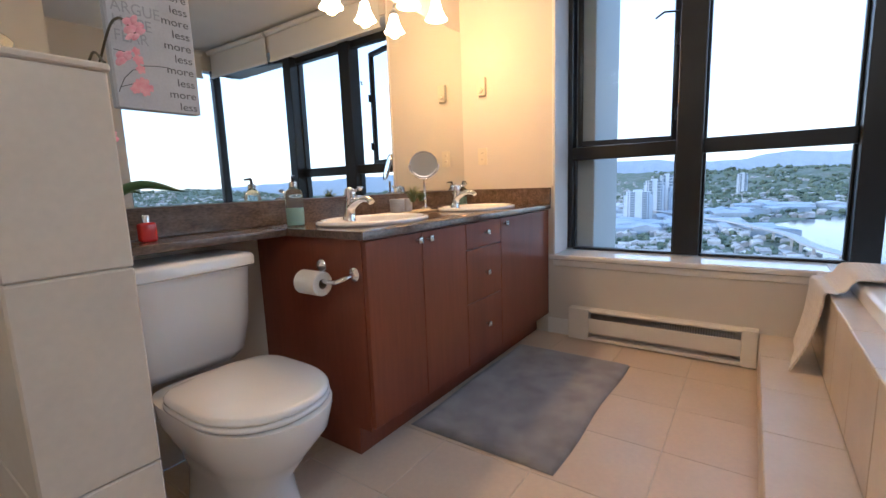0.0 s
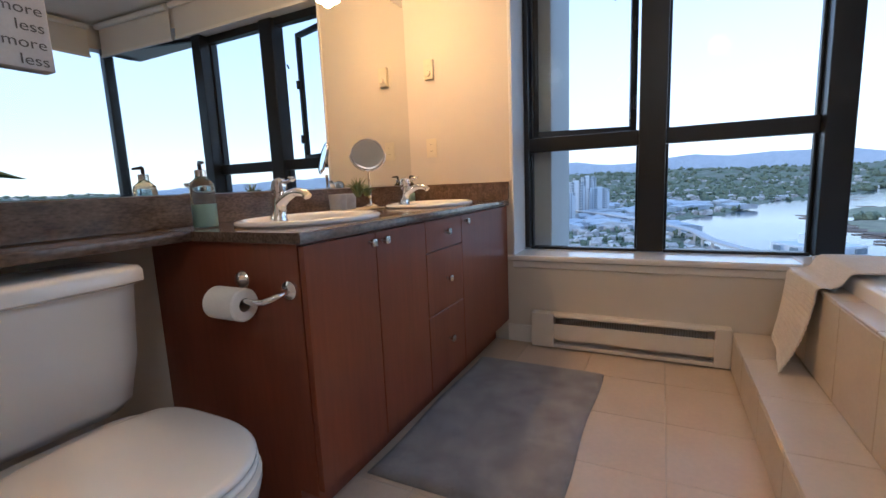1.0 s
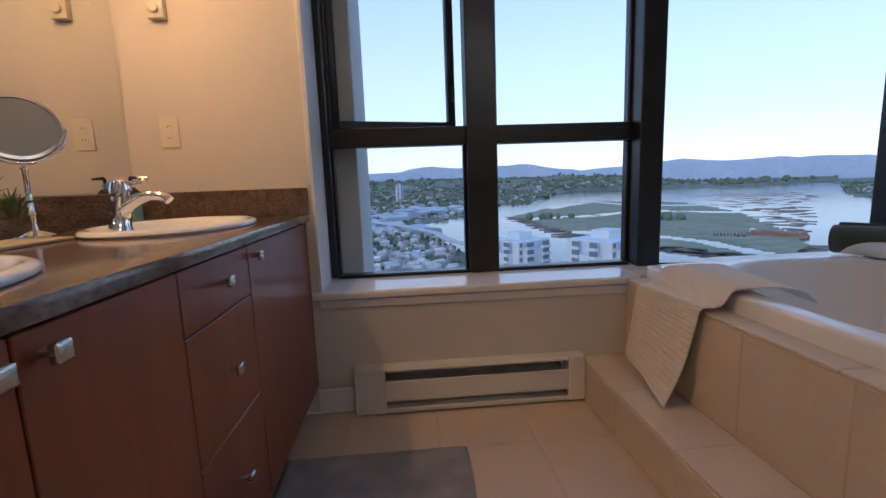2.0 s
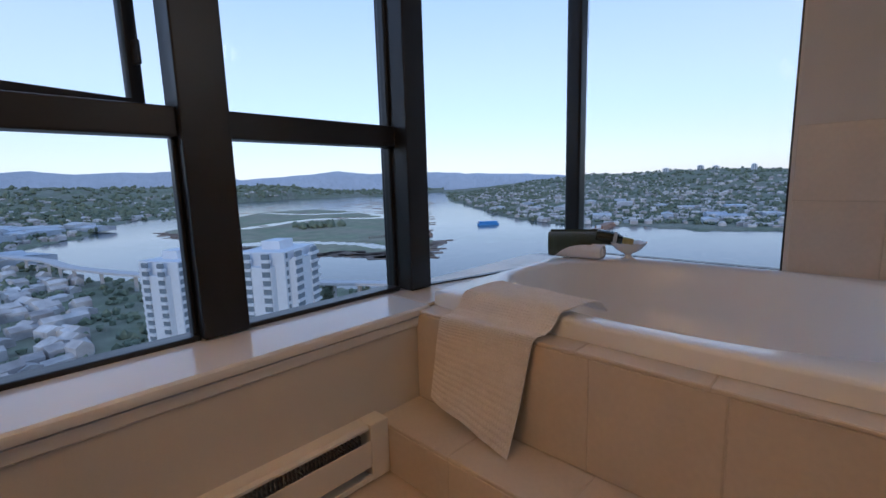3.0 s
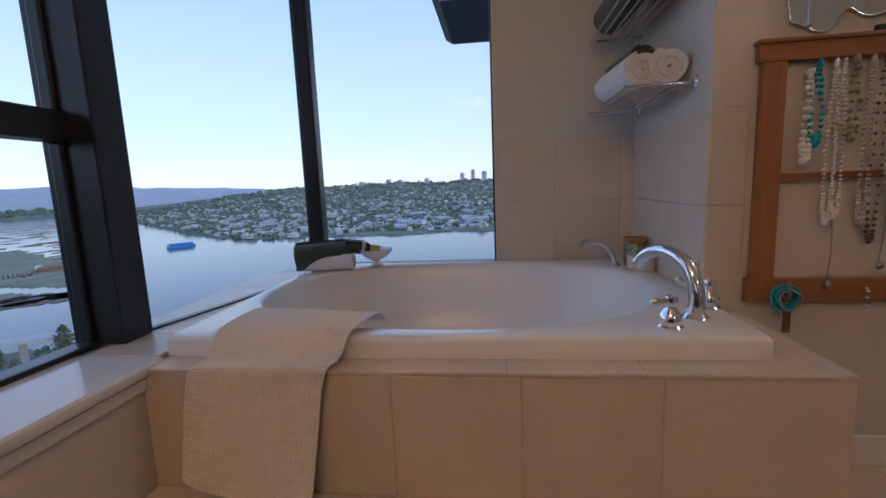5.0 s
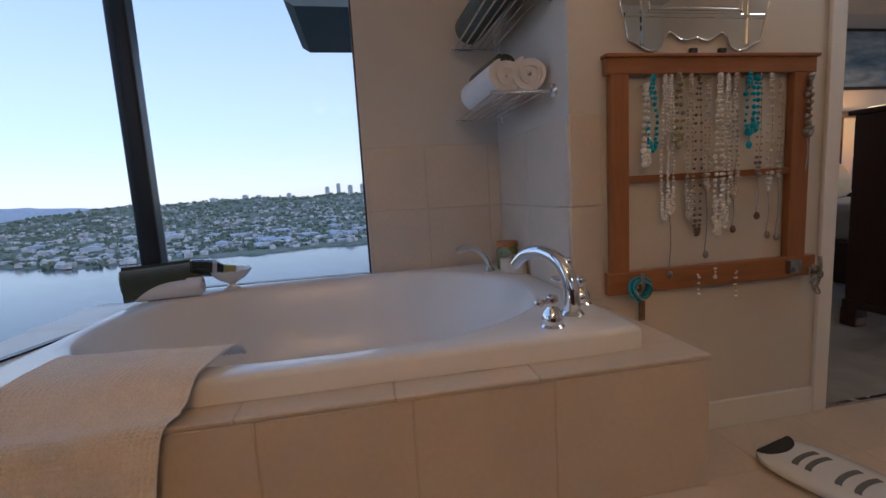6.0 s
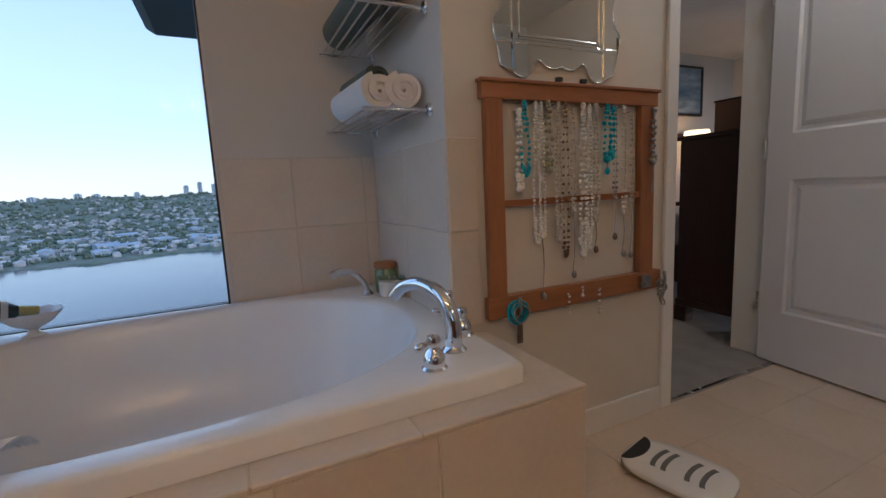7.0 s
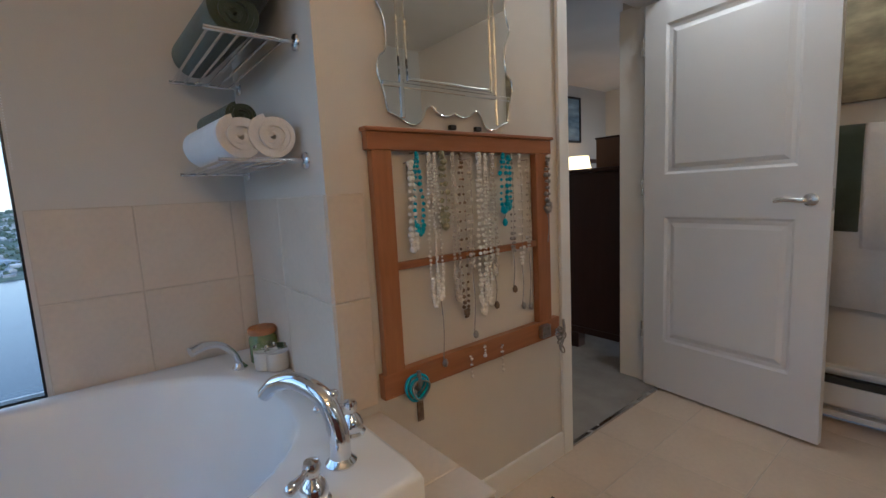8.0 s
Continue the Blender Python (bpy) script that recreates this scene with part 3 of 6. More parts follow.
for sx, sy in SINKS:
    s = thing("sink", sx, sy, CT, "white oval drop-in porcelain sink in the granite top", "sink", "vanity sinks")
    bm = bmesh.new()
    loops = []
    for a, b, z in ((0.205, 0.262, CT + 0.001), (0.209, 0.267, CT + 0.006), (0.207, 0.264, CT + 0.013), (0.198, 0.255, CT + 0.018), (0.186, 0.243, CT + 0.016), (0.178, 0.234, CT + 0.004),
                    (0.170, 0.224, CT - 0.03), (0.145, 0.19, CT - 0.075), (0.09, 0.12, CT - 0.10), (0.02, 0.02, CT - 0.105)):
        loops.append([(x, y, z) for x, y in superoval(sx, sy, a, b, 2.1, 48)])
    loft(bm, loops, False, True)
    part("basin", bm, PORC, s, smooth=60)
    part("drain", turned([(0.021, 0.0), (0.021, 0.003), (0.014, 0.004), (0.0, 0.002)], pose(sx, sy, CT - 0.1045), 18, False), CHROME, s, smooth=40)
    f = thing("faucet", 0.105, sy, CT, "chrome single-lever basin faucet", "faucet", "vanity faucets")
    part("base", turned([(0.033, 0.0), (0.033, 0.006), (0.028, 0.012), (0.026, 0.05), (0.025, 0.100)], pose(0.105, sy, CT + 0.001, 0, 9, 0), 24), CHROME, f, smooth=40)
    part("spout", pipe(curve_points([(0.105, sy, CT + 0.045), (0.140, sy, CT + 0.075), (0.190, sy, CT + 0.098), (0.235, sy, CT + 0.095), (0.252, sy, CT + 0.082)], 6), [0.026 - 0.009 * min(1, i / 22) for i in range(25)], 16, 0.75), CHROME, f, smooth=60)
    part("cap", turned([(0.026, 0.0), (0.028, 0.022), (0.023, 0.044), (0.0, 0.054)], pose(0.119, sy, CT + 0.099, 0, 4, 0), 24, False), CHROME, f, smooth=50)
    part("lever", pipe(curve_points([(0.095, sy, CT + 0.125), (0.19, sy, CT + 0.142), (0.175, sy, CT + 0.150), (0.202, sy, CT + 0.149)], 5), [0.011] * 6 + [0.009] * 5 + [0.007] * 5, 12, 0.55), CHROME, f, smooth=60)

# wall mirror and the sign fixed on it
m = structure(part("wall_mirror", slab(XM + 0.0005, XM + 0.006, -2.9, YN - 0.0045, 0.958, 2.02), MIRROR), "wide frameless mirror over the vanity", "mirror")

# ---- tub ----
tub = thing("bathtub", 2.5, -0.66, 0.2, "white acrylic soaking tub with an oval basin", "bathtub")
TCX, TCY, ZR = 2.530, -0.655, 0.575
X0T, X1T, Y0T, Y1T = 1.946, XB - 0.012, YR + 0.004, 0.112


def rounded(x0, x1, y0, y1, r, n=80):
    """Points on a rounded rectangle, at the angles of an oval of n points."""
    cx, cy, a, b = (x0 + x1) / 2, (y0 + y1) / 2, (x1 - x0) / 2, (y1 - y0) / 2
    out = []
    for i in range(n):
        t = 2 * math.pi * i / n
        c, s = math.cos(t), math.sin(t)
        k = 1 / max(abs(c), abs(s))
        x, y = a * c * k, b * s * k
        ex, ey = abs(x) - (a - r), abs(y) - (b - r)
        if ex > 0 and ey > 0:
            q = math.hypot(ex, ey)
            x, y = math.copysign(a - r + ex * r / q, x), math.copysign(b - r + ey * r / q, y)
        out.append((cx + x, cy + y))
    return out


bm = bmesh.new()
loops = [[(x, y, ZD + 0.001) for x, y in rounded(X0T, X1T, Y0T, Y1T, 0.03)],
         [(x, y, ZR - 0.014) for x, y in rounded(X0T, X1T, Y0T, Y1T, 0.03)],
         [(x, y, ZR - 0.004) for x, y in rounded(X0T + 0.004, X1T - 0.004, Y0T + 0.004, Y1T - 0.004, 0.03)],
         [(x, y, ZR) for x, y in rounded(X0T + 0.016, X1T - 0.016, Y0T + 0.016, Y1T - 0.016, 0.03)]]


def basin(a, b, z, dy=0.0, e=2.35):
    pts = []
    for i in range(80):
        t = 2 * math.pi * i / 80
        c, s = math.cos(t), math.sin(t)
        r = (abs(c / a) ** e + abs(s / b) ** e) ** (-1 / e)
        pts.append((TCX + r * c, TCY + dy + r * s, z))
    return pts


for a, b, z in ((0.520, 0.728, ZR), (0.508, 0.716, ZR - 0.005), (0.500, 0.707, ZR - 0.018), (0.486, 0.690, ZR - 0.06), (0.455, 0.650, ZR - 0.18), (0.42, 0.60, ZR - 0.30), (0.37, 0.53, ZR - 0.375), (0.27, 0.40, ZR - 0.40), (0.05, 0.08, ZR - 0.405)):
    loops.append(basin(a, b, z))
loft(bm, loops, False, True)
part("shell", bm, ACRYL, tub, smooth=50)
part("overflow", turned([(0.0, 0.012), (0.025, 0.010), (0.032, 0.004), (0.033, 0.0)], pose(TCX - 0.468, -0.75, ZR - 0.09, 0, 72, 0), 20, False), CHROME, tub, smooth=50)

# ---- toilet ----
toilet = thing("toilet", 0.3, -1.88, 0, "white two-piece porcelain toilet with the lid closed", "toilet")
TY = -1.91
bm = bmesh.new()
loft(bm, [[(x, y, z) for x, y in rounded(-0.065, -0.065 + d, TY - w, TY + w, 0.04, 40)] for d, w, z in ((0.13, 0.16, 0.39), (0.165, 0.178, 0.43), (0.185, 0.195, 0.55), (0.195, 0.205, 0.735))], True, True)
part("tank", bm, PORC, toilet, smooth=50)
bm = bmesh.new()
loft(bm, [[(x, y, z) for x, y in rounded(-0.08, 0.152 + d, TY - 0.222 - d, TY + 0.222 + d, 0.045, 40)] for d, z in ((-0.012, 0.735), (0.0, 0.742), (0.0, 0.770), (-0.008, 0.781), (-0.03, 0.785))], True, True)
part("tank_lid", bm, PORC, toilet, smooth=50)


def seat_oval(cx, a0, a1, b, e=2.2, n=48):
    out = []
    for i in range(n):
        t = 2 * math.pi * i / n
        c, s = math.cos(t), math.sin(t)
        g = e if c > 0 else 5.0
        out.append((cx + (a1 if c > 0 else a0) * math.copysign(abs(c) ** (2 / g), c), TY + b * math.copysign(abs(s) ** (2 / g), s)))
    return out


bm = bmesh.new()
loft(bm, [[(x, y, z) for x, y in seat_oval(cx, a0, a1, b)] for cx, a0, a1, b, z in ((0.38, 0.29, 0.14, 0.115, 0.0), (0.38, 0.29, 0.13, 0.11, 0.03), (0.38, 0.29, 0.11, 0.10, 0.12), (0.40, 0.30, 0.17, 0.14, 0.22), (0.42, 0.32, 0.225, 0.18, 0.31), (0.42, 0.33, 0.245, 0.19, 0.375), (0.42, 0.33, 0.245, 0.19, 0.388))], True, True)
part("bowl", bm, PORC, toilet, smooth=60)
bm = bmesh.new()
loft(bm, [[(x, y, z) for x, y in seat_oval(0.405, 0.20, 0.238 + d, 0.19 + d, 2.25)] for d, z in ((0.0, 0.390), (0.006, 0.395), (0.006, 0.404), (0.0, 0.408))], True, True)
part("seat", bm, PORC, toilet, smooth=60)
bm = bmesh.new()
loft(bm, [[(x, y, z) for x, y in seat_oval(0.405, 0.197, 0.236 + d, 0.188 + d, 2.25)] for d, z in ((0.0, 0.409), (0.006, 0.413), (0.006, 0.421), (0.000, 0.427), (-0.010, 0.430), (-0.10, 0.4315))], True, True)
part("seat_lid", bm, PORC, toilet, smooth=60)
for dy in (-0.075, 0.075):
    part("hinge_cap", slab(0.195, 0.235, TY + dy - 0.018, TY + dy + 0.018, 0.39, 0.425, bevel=0.008), PORC, toilet, smooth=60)

# the low tiled partition beside the toilet
PX, PY0, PY1, PZ = 0.80, -2.462, -2.305, 1.195
pony = structure(part("wall_partition", slab(XM, PX - 0.008, PY0 + 0.008, PY1 - 0.008, 0, PZ - 0.012), WALL), "low tiled partition wall beside the toilet", "partition")
PZS = [0.0, 0.23, 0.55, 0.885, PZ - 0.011]
lay(pony, "partition_tile", "partition_tile", TILE, [(a, b, z0, z1) for a, b in zip([XM, 0.14, 0.47], [0.14, 0.47, PX]) for z0, z1 in zip(PZS, PZS[1:])], h=0.008, turn=pose(0, PY0, 0, 90, 0, 0))
lay(pony, "partition_tile", "partition_tile", TILE, [(-z1, -z0, PY0, PY1) for z0, z1 in zip(PZS, PZS[1:])], h=0.008, turn=pose(PX, 0, 0, 0, 90, 0))
lay(pony, "cap_tile", "cap_tile", TILE, [(a, b, PY0 - 0.004, PY1 + 0.004) for a, b in zip([XM, 0.44], [0.44, PX + 0.004])], turn=pose(0, 0, PZ))

# ---- baseboard heater ----
heater = thing("baseboard_heater", 1.2, -0.035, 0.02, "cream enamelled electric baseboard heater with open slots", "heater")
HX0, HX1 = 0.69, 1.664
bm = bmesh.new()
prof = [(-0.0005, 0.035), (-0.0005, 0.228), (-0.05, 0.228), (-0.060, 0.220), (-0.0605, 0.212), (-0.012, 0.206), (-0.012, 0.05), (-0.055, 0.047), (-0.055, 0.036)]
loft(bm, [[(x, y, z) for y, z in prof] for x in (HX0, HX1)], True, True)
part("casing", bm, HEATM, heater)
part("front_panel", slab(HX0 + 0.125, HX1 - 0.07, -0.068, -0.062, 0.085, 0.175, bevel=0.003), HEATM, heater)
part("end_box", slab(HX0 - 0.002, HX0 + 0.125, -0.070, -0.001, 0.034, 0.230, bevel=0.004), HEATM, heater)
part("end_box", slab(HX1 - 0.07, HX1 + 0.002, -0.070, -0.001, 0.034, 0.230, bevel=0.004), HEATM, heater)
part("bottom_lip", slab(HX0 + 0.125, HX1 - 0.07, -0.068, -0.058, 0.036, 0.056, bevel=0.002), HEATM, heater)
bm = bmesh.new()
for i in range(60):
    x = HX0 + 0.135 + i * 0.0125
    box(bm, x, x + 0.0015, -0.056, -0.016, 0.10, 0.20)
tagged(part("fin_pack", bm, NICKEL, heater), kind="stuff")
moved(heater, 0, YN, -0.026)

# ---- rug ----
rug = thing("bath_mat", 0.77, -0.72, 0.0, "grey plush bath mat lying in front of the vanity", "bath mat")
bm = bmesh.new()
NX, NY = 30, 54
grid = []
for i in range(NX + 1):
    row = []
    for j in range(NY + 1):
        u, v = i / NX, j / NY
        x, y = 0.474 + 0.63 * u, -1.27 + 1.06 * v
        edge = min(u * 0.64, (1 - u) * 0.64, v * 1.06, (1 - v) * 1.06)
        x += 0.006 * math.sin(v * 9) + 0.02 * (v - 0.5) * (u - 0.2)
        z = 0.004 + 0.014 * min(1.0, edge / 0.02) + 0.0035 * noise.noise((x * 14, y * 14, 0)) * min(1, edge / 0.05)
        row.append(bm.verts.new((x, y, z)))
    grid.append(row)
for i in range(NX):
    for j in range(NY):
        bm.faces.new((grid[i][j], grid[i + 1][j], grid[i + 1][j + 1], grid[i][j + 1]))
border = [e for e in bm.edges if e.is_boundary]
ext = bmesh.ops.extrude_edge_only(bm, edges=border)["geom"]
for v in [g for g in ext if isinstance(g, bmesh.types.BMVert)]:
    v.co.z = 0.0
part("plush", bm, RUGM, rug, smooth=60)

# ---- things in the bathroom ----
TURQ = material("turquoise", (0.012, 0.36, 0.50), 0.35, second=(0.02, 0.26, 0.36), scale=60, fine=0.15)
PEARL = material("pearl", (0.84, 0.81, 0.76), 0.22, second=(0.66, 0.61, 0.54), scale=80, coat=0.3)
SILVER = material("dark_silver", (0.36, 0.34, 0.32), 0.3, metal=1.0, scale=60, fine=0.2)
CRYST = material("grey_crystal", (0.45, 0.42, 0.38), 0.12, second=(0.62, 0.56, 0.48), scale=120, amount=1.0, coat=0.3)
OLIVE = material("olive_beads", (0.20, 0.19, 0.11), 0.4, second=(0.42, 0.38, 0.24), scale=90, amount=1.0)
BROWNB = material("brown_beads", (0.10, 0.055, 0.03), 0.4, second=(0.2, 0.14, 0.09), scale=70, amount=1.0)
PINE = material("orange_pine", (0.335, 0.140, 0.050), 0.42, second=(0.25, 0.095, 0.035), scale=6, amount=0.9, fine=0.14, fine_scale=60, stretch=(1, 0.12, 1), bump=0.05, coat=0.1)
PINEV = material("orange_pine_upright", (0.335, 0.140, 0.050), 0.42, second=(0.25, 0.095, 0.035), scale=6, amount=0.9, fine=0.14, fine_scale=60, stretch=(1, 1, 0.12), bump=0.05, coat=0.1)
SOAPG = glass_material("soap_glass", (0.84, 0.95, 0.92), 0.02, 1.4)
CLEARG = glass_material("clear_glass", (0.96, 0.97, 0.97), 0.01, 1.35)
SOAPL = material("green_soap", (0.46, 0.64, 0.58), 0.25, scale=10, fine=0.02)
BLACKP = material("black_plastic", (0.02, 0.02, 0.022), 0.35, scale=20, fine=0.1)
POTM = material("grey_cement_pot", (0.50, 0.48, 0.46), 0.8, second=(0.38, 0.36, 0.35), scale=30, amount=0.8, fine=0.1, fine_scale=120, bump=0.2)
SUCC = material("succulent_leaf", (0.09, 0.15, 0.07), 0.5, second=(0.19, 0.20, 0.07), scale=30, amount=0.9, fine=0.15)
LEAFD = material("dark_leaf", (0.03, 0.07, 0.02), 0.35, second=(0.05, 0.10, 0.03), scale=20, fine=0.1)
SOIL = material("potting_soil", (0.05, 0.04, 0.03), 0.95, scale=50, fine=0.4, bump=0.6)
REDG = material("red_soap", (0.45, 0.02, 0.02), 0.15, second=(0.36, 0.015, 0.015), scale=12, coat=0.5)
AMBER = material("amber_soap", (0.48, 0.26, 0.06), 0.2, scale=12, coat=0.5)
LIDW = material("cork_lid", (0.33, 0.15, 0.06), 0.6, second=(0.25, 0.11, 0.05), scale=20, fine=0.15)
GREENG = material("green_bath_salt", (0.10, 0.17, 0.07), 0.25, second=(0.20, 0.27, 0.12), scale=60, amount=1.0, coat=0.6)
WAX = material("candle_wax", (0.80, 0.79, 0.76), 0.25, second=(0.60, 0.60, 0.56), scale=8, coat=0.5)
CANVAS = material("canvas_print", (0.52, 0.54, 0.58), 0.75, second=(0.44, 0.46, 0.51), scale=7, amount=1.0, fine=0.05, fine_scale=120, bump=0.15, bump_scale=700)
INK = material("grey_ink", (0.11, 0.11, 0.12), 0.8, scale=60, fine=0.1)
FAINT = material("faint_ink", (0.36, 0.38, 0.42), 0.8, scale=60, fine=0.06)
PINKM = material("pink_print", (0.72, 0.27, 0.33), 0.75, second=(0.80, 0.46, 0.50), scale=50, amount=1.0)
SHADEG = material("lit_frosted_shade", (1.0, 0.80, 0.52), 0.4, scale=10, emit=5.0)

# toilet paper on the cabinet's side
tp = thing("paper_holder", 0.47, YV - 0.002, 0.67, "chrome paper holder fixed on the vanity side", "paper holder")
part("flange", turned([(0.0, 0.016), (0.014, 0.015), (0.020, 0.010), (0.025, 0.008), (0.026, 0.0)], pose(0.480, YV - 0.0005, 0.698, 90, 0, 0), 24, False), CHROME, tp, smooth=45)
part("arm", pipe(curve_points([(0.480, YV - 0.01, 0.698), (0.478, YV - 0.05, 0.690), (0.460, YV - 0.066, 0.682), (0.43, YV - 0.068, 0.677), (0.26, YV - 0.068, 0.672)], 5), 0.0085, 12), CHROME, tp, smooth=60)
part("flange", turned([(0.0, 0.016), (0.020, 0.010), (0.026, 0.0)], pose(0.300, YV - 0.0005, 0.715, 90, 0, 0), 20, False), CHROME, tp, smooth=45)
roll = thing("toilet_roll", 0.37, YV - 0.068, 0.656, "white toilet paper roll on a chrome arm", "toilet roll")
mm = pose(0.275, YV - 0.068, 0.667, 0, 90, 0)
part("paper", turned([(0.018, 0.0), (0.040, 0.0), (0.0435, 0.003), (0.0435, 0.107), (0.040, 0.110), (0.018, 0.110), (0.018, 0.0)], mm, 40, False), PAPER, roll, smooth=40)
part("core", turned([(0.0175, 0.002), (0.0175, 0.108)], mm, 24, False), material("cardboard", (0.33, 0.27, 0.21), 0.9, scale=20, fine=0.05), roll, smooth=40)

# soap dispensers
def dispenser(x, y, h, w, label):
    t = thing("soap_dispenser", x, y, CT, label, "soap dispenser", "soap dispensers")
    z = CT + 0.001
    part("bottle", turned([(0.0, 0.0), (w * 0.95, 0.0), (w, 0.004), (w, h * 0.60), (w * 0.93, h * 0.68), (w * 0.5, h * 0.75), (w * 0.42, h * 0.78), (0.0, h * 0.78)], pose(x, y, z), 24, False), SOAPG, t, smooth=50)
    part("soap", turned([(0.0, 0.004), (w * 0.9, 0.004), (w * 0.9, h * 0.36), (0.0, h * 0.36)], pose(x, y, z), 24, False), SOAPL, t, smooth=50)
    part("collar", turned([(w * 0.46, 0), (w * 0.46, h * 0.10), (w * 0.2, h * 0.11)], pose(x, y, z + h * 0.775), 18), CHROME, t, smooth=40)
    part("pump", pipe([(x, y, z + h * 0.87), (x, y, z + h * 0.97), (x + 0.002, y, z + h * 0.985), (x + 0.035, y - 0.012, z + h * 0.975)], [0.006, 0.006, 0.0065, 0.004], 10), BLACKP, t, smooth=60)


dispenser(0.050, -1.445, 0.205, 0.036, "green glass soap dispenser with a chrome collar")
dispenser(-0.055, 0.02, 0.165, 0.027, "green glass soap dispenser beside the far faucet")

# tray with two succulents and a make-up mirror
tray = thing("tray", 0.2, -0.78, CT, "pale rectangular tray on the countertop", "tray")
part("plate", slab(0.135, 0.275, -0.93, -0.585, CT + 0.001, CT + 0.008, bevel=0.003), material("pale_bamboo", (0.50, 0.42, 0.27), 0.5, scale=10, fine=0.05), tray)
for (px, py), hgt, seed in (((0.21, -0.862), 0.08, 5), ((0.185, -0.765), 0.055, 6)):
    t = thing("potted_succulent", px, py, CT + 0.008, "small green succulent in a grey cement pot", "potted plant", "tray plants")
    part("pot", turned([(0.0, 0.0), (0.033, 0.0), (0.037, 0.004), (0.040, 0.066), (0.038, 0.071), (0.034, 0.069), (0.033, 0.058), (0.0, 0.057)], pose(px, py, CT + 0.009), 28, False), POTM, t, smooth=40)
    part("soil", turned([(0.0, 0.0), (0.0325, 0.0)], pose(px, py, CT + 0.068), 20, False), SOIL, t)
    moved(t, -0.15, 0.05)
    rnd = random.Random(seed)
    for i in range(22):
        a, k = i * 2.399, (i / 22)
        base = Vector((px + 0.01 * k * math.cos(a), py + 0.01 * k * math.sin(a), CT + 0.067))
        out = Vector((math.cos(a), math.sin(a), 0))
        L = hgt * rnd.uniform(0.75, 1.1)
        mid = base + out * L * 0.30 * k + Vector((0, 0, L * 0.55))
        tip = base + out * L * (0.25 + 0.55 * k) + Vector((0, 0, L * (1.05 - 0.45 * k)))
        part("leaf", pipe([base, mid, tip], [0.0035, 0.0055, 0.0006], 6, 0.45), SUCC, t, smooth=70)
vm = thing("makeup_mirror", 0.19, -0.635, CT + 0.008, "round chrome make-up mirror on a stand", "make-up mirror")
part("stand", turned([(0.040, 0.0), (0.041, 0.004), (0.030, 0.009), (0.009, 0.016), (0.0065, 0.03), (0.0065, 0.05), (0.0095, 0.055), (0.0065, 0.06), (0.006, 0.16), (0.010, 0.165), (0.005, 0.172)], pose(0.19, -0.635, CT + 0.009), 20), CHROME, vm, smooth=40)
disc = pose(0.195, -0.64, 1.117, 0, 0, 38) @ pose(0, 0, 0, 74, 0, 0)
part("rim", turned([(0.072, -0.008), (0.079, -0.007), (0.081, 0.0), (0.079, 0.007), (0.072, 0.008)], disc, 48, False), CHROME, vm, smooth=60)
part("mirror_glass", turned([(0.0, 0.0055), (0.073, 0.0055)], disc, 48, False), MIRROR, vm)
part("mirror_glass", turned([(0.0, -0.0055), (0.073, -0.0055)], disc, 48, False), MIRROR, vm)
arc = [disc @ Vector((0.086 * math.cos(radians(a)), 0.086 * math.sin(radians(a)), 0)) for a in range(180, 361, 12)]
part("yoke", pipe(arc, 0.004, 8), CHROME, vm, smooth=60)

moved(tray, -0.15, 0.05)
moved(vm, -0.155, 0.10)

# soaps and the plant at the toilet end of the counter
for (bx, by), mat, lab in (((0.20, -1.99), REDG, "red glass soap bottle with a silver cap"), ((0.185, -2.065), AMBER, "amber glass soap bottle with a silver cap")):
    t = thing("soap_bottle", bx, by, CT, lab, "soap bottle")
    part("bottle", slab(bx - 0.018, bx + 0.018, by - 0.024, by + 0.024, CT, CT + 0.062, bevel=0.009, seg=3), mat, t, smooth=60)
    part("cap", turned([(0.011, 0), (0.011, 0.02), (0.008, 0.024)], pose(bx, by, CT + 0.062), 16), CHROME, t, smooth=40)
    moved(t, -0.17, 0)
pl = thing("potted_orchid", 0.19, -2.12, CT, "orchid with long dark green leaves in a pot", "potted plant")
part("pot", turned([(0.0, 0.0), (0.04, 0.0), (0.05, 0.09), (0.045, 0.09), (0.042, 0.075), (0.0, 0.075)], pose(0.19, -2.155, CT), 24, False), PORC, pl, smooth=40)
for tip, bend in (((0.235, -1.875, 1.005), 0.06), ((0.27, -2.2, 1.02), 0.07), ((0.14, -2.19, 1.03), 0.08)):
    a, b = Vector((0.19, -2.155, CT + 0.08)), Vector(tip)
    midp = (a + b) / 2 + Vector((0, 0, bend))
    part("leaf", pipe(curve_points([a, midp, b], 8), [0.012, 0.02, 0.026, 0.03, 0.031, 0.031, 0.03, 0.03, 0.029, 0.028, 0.026, 0.024, 0.021, 0.017, 0.012, 0.006, 0.001], 10, 0.5), LEAFD, pl, smooth=70)

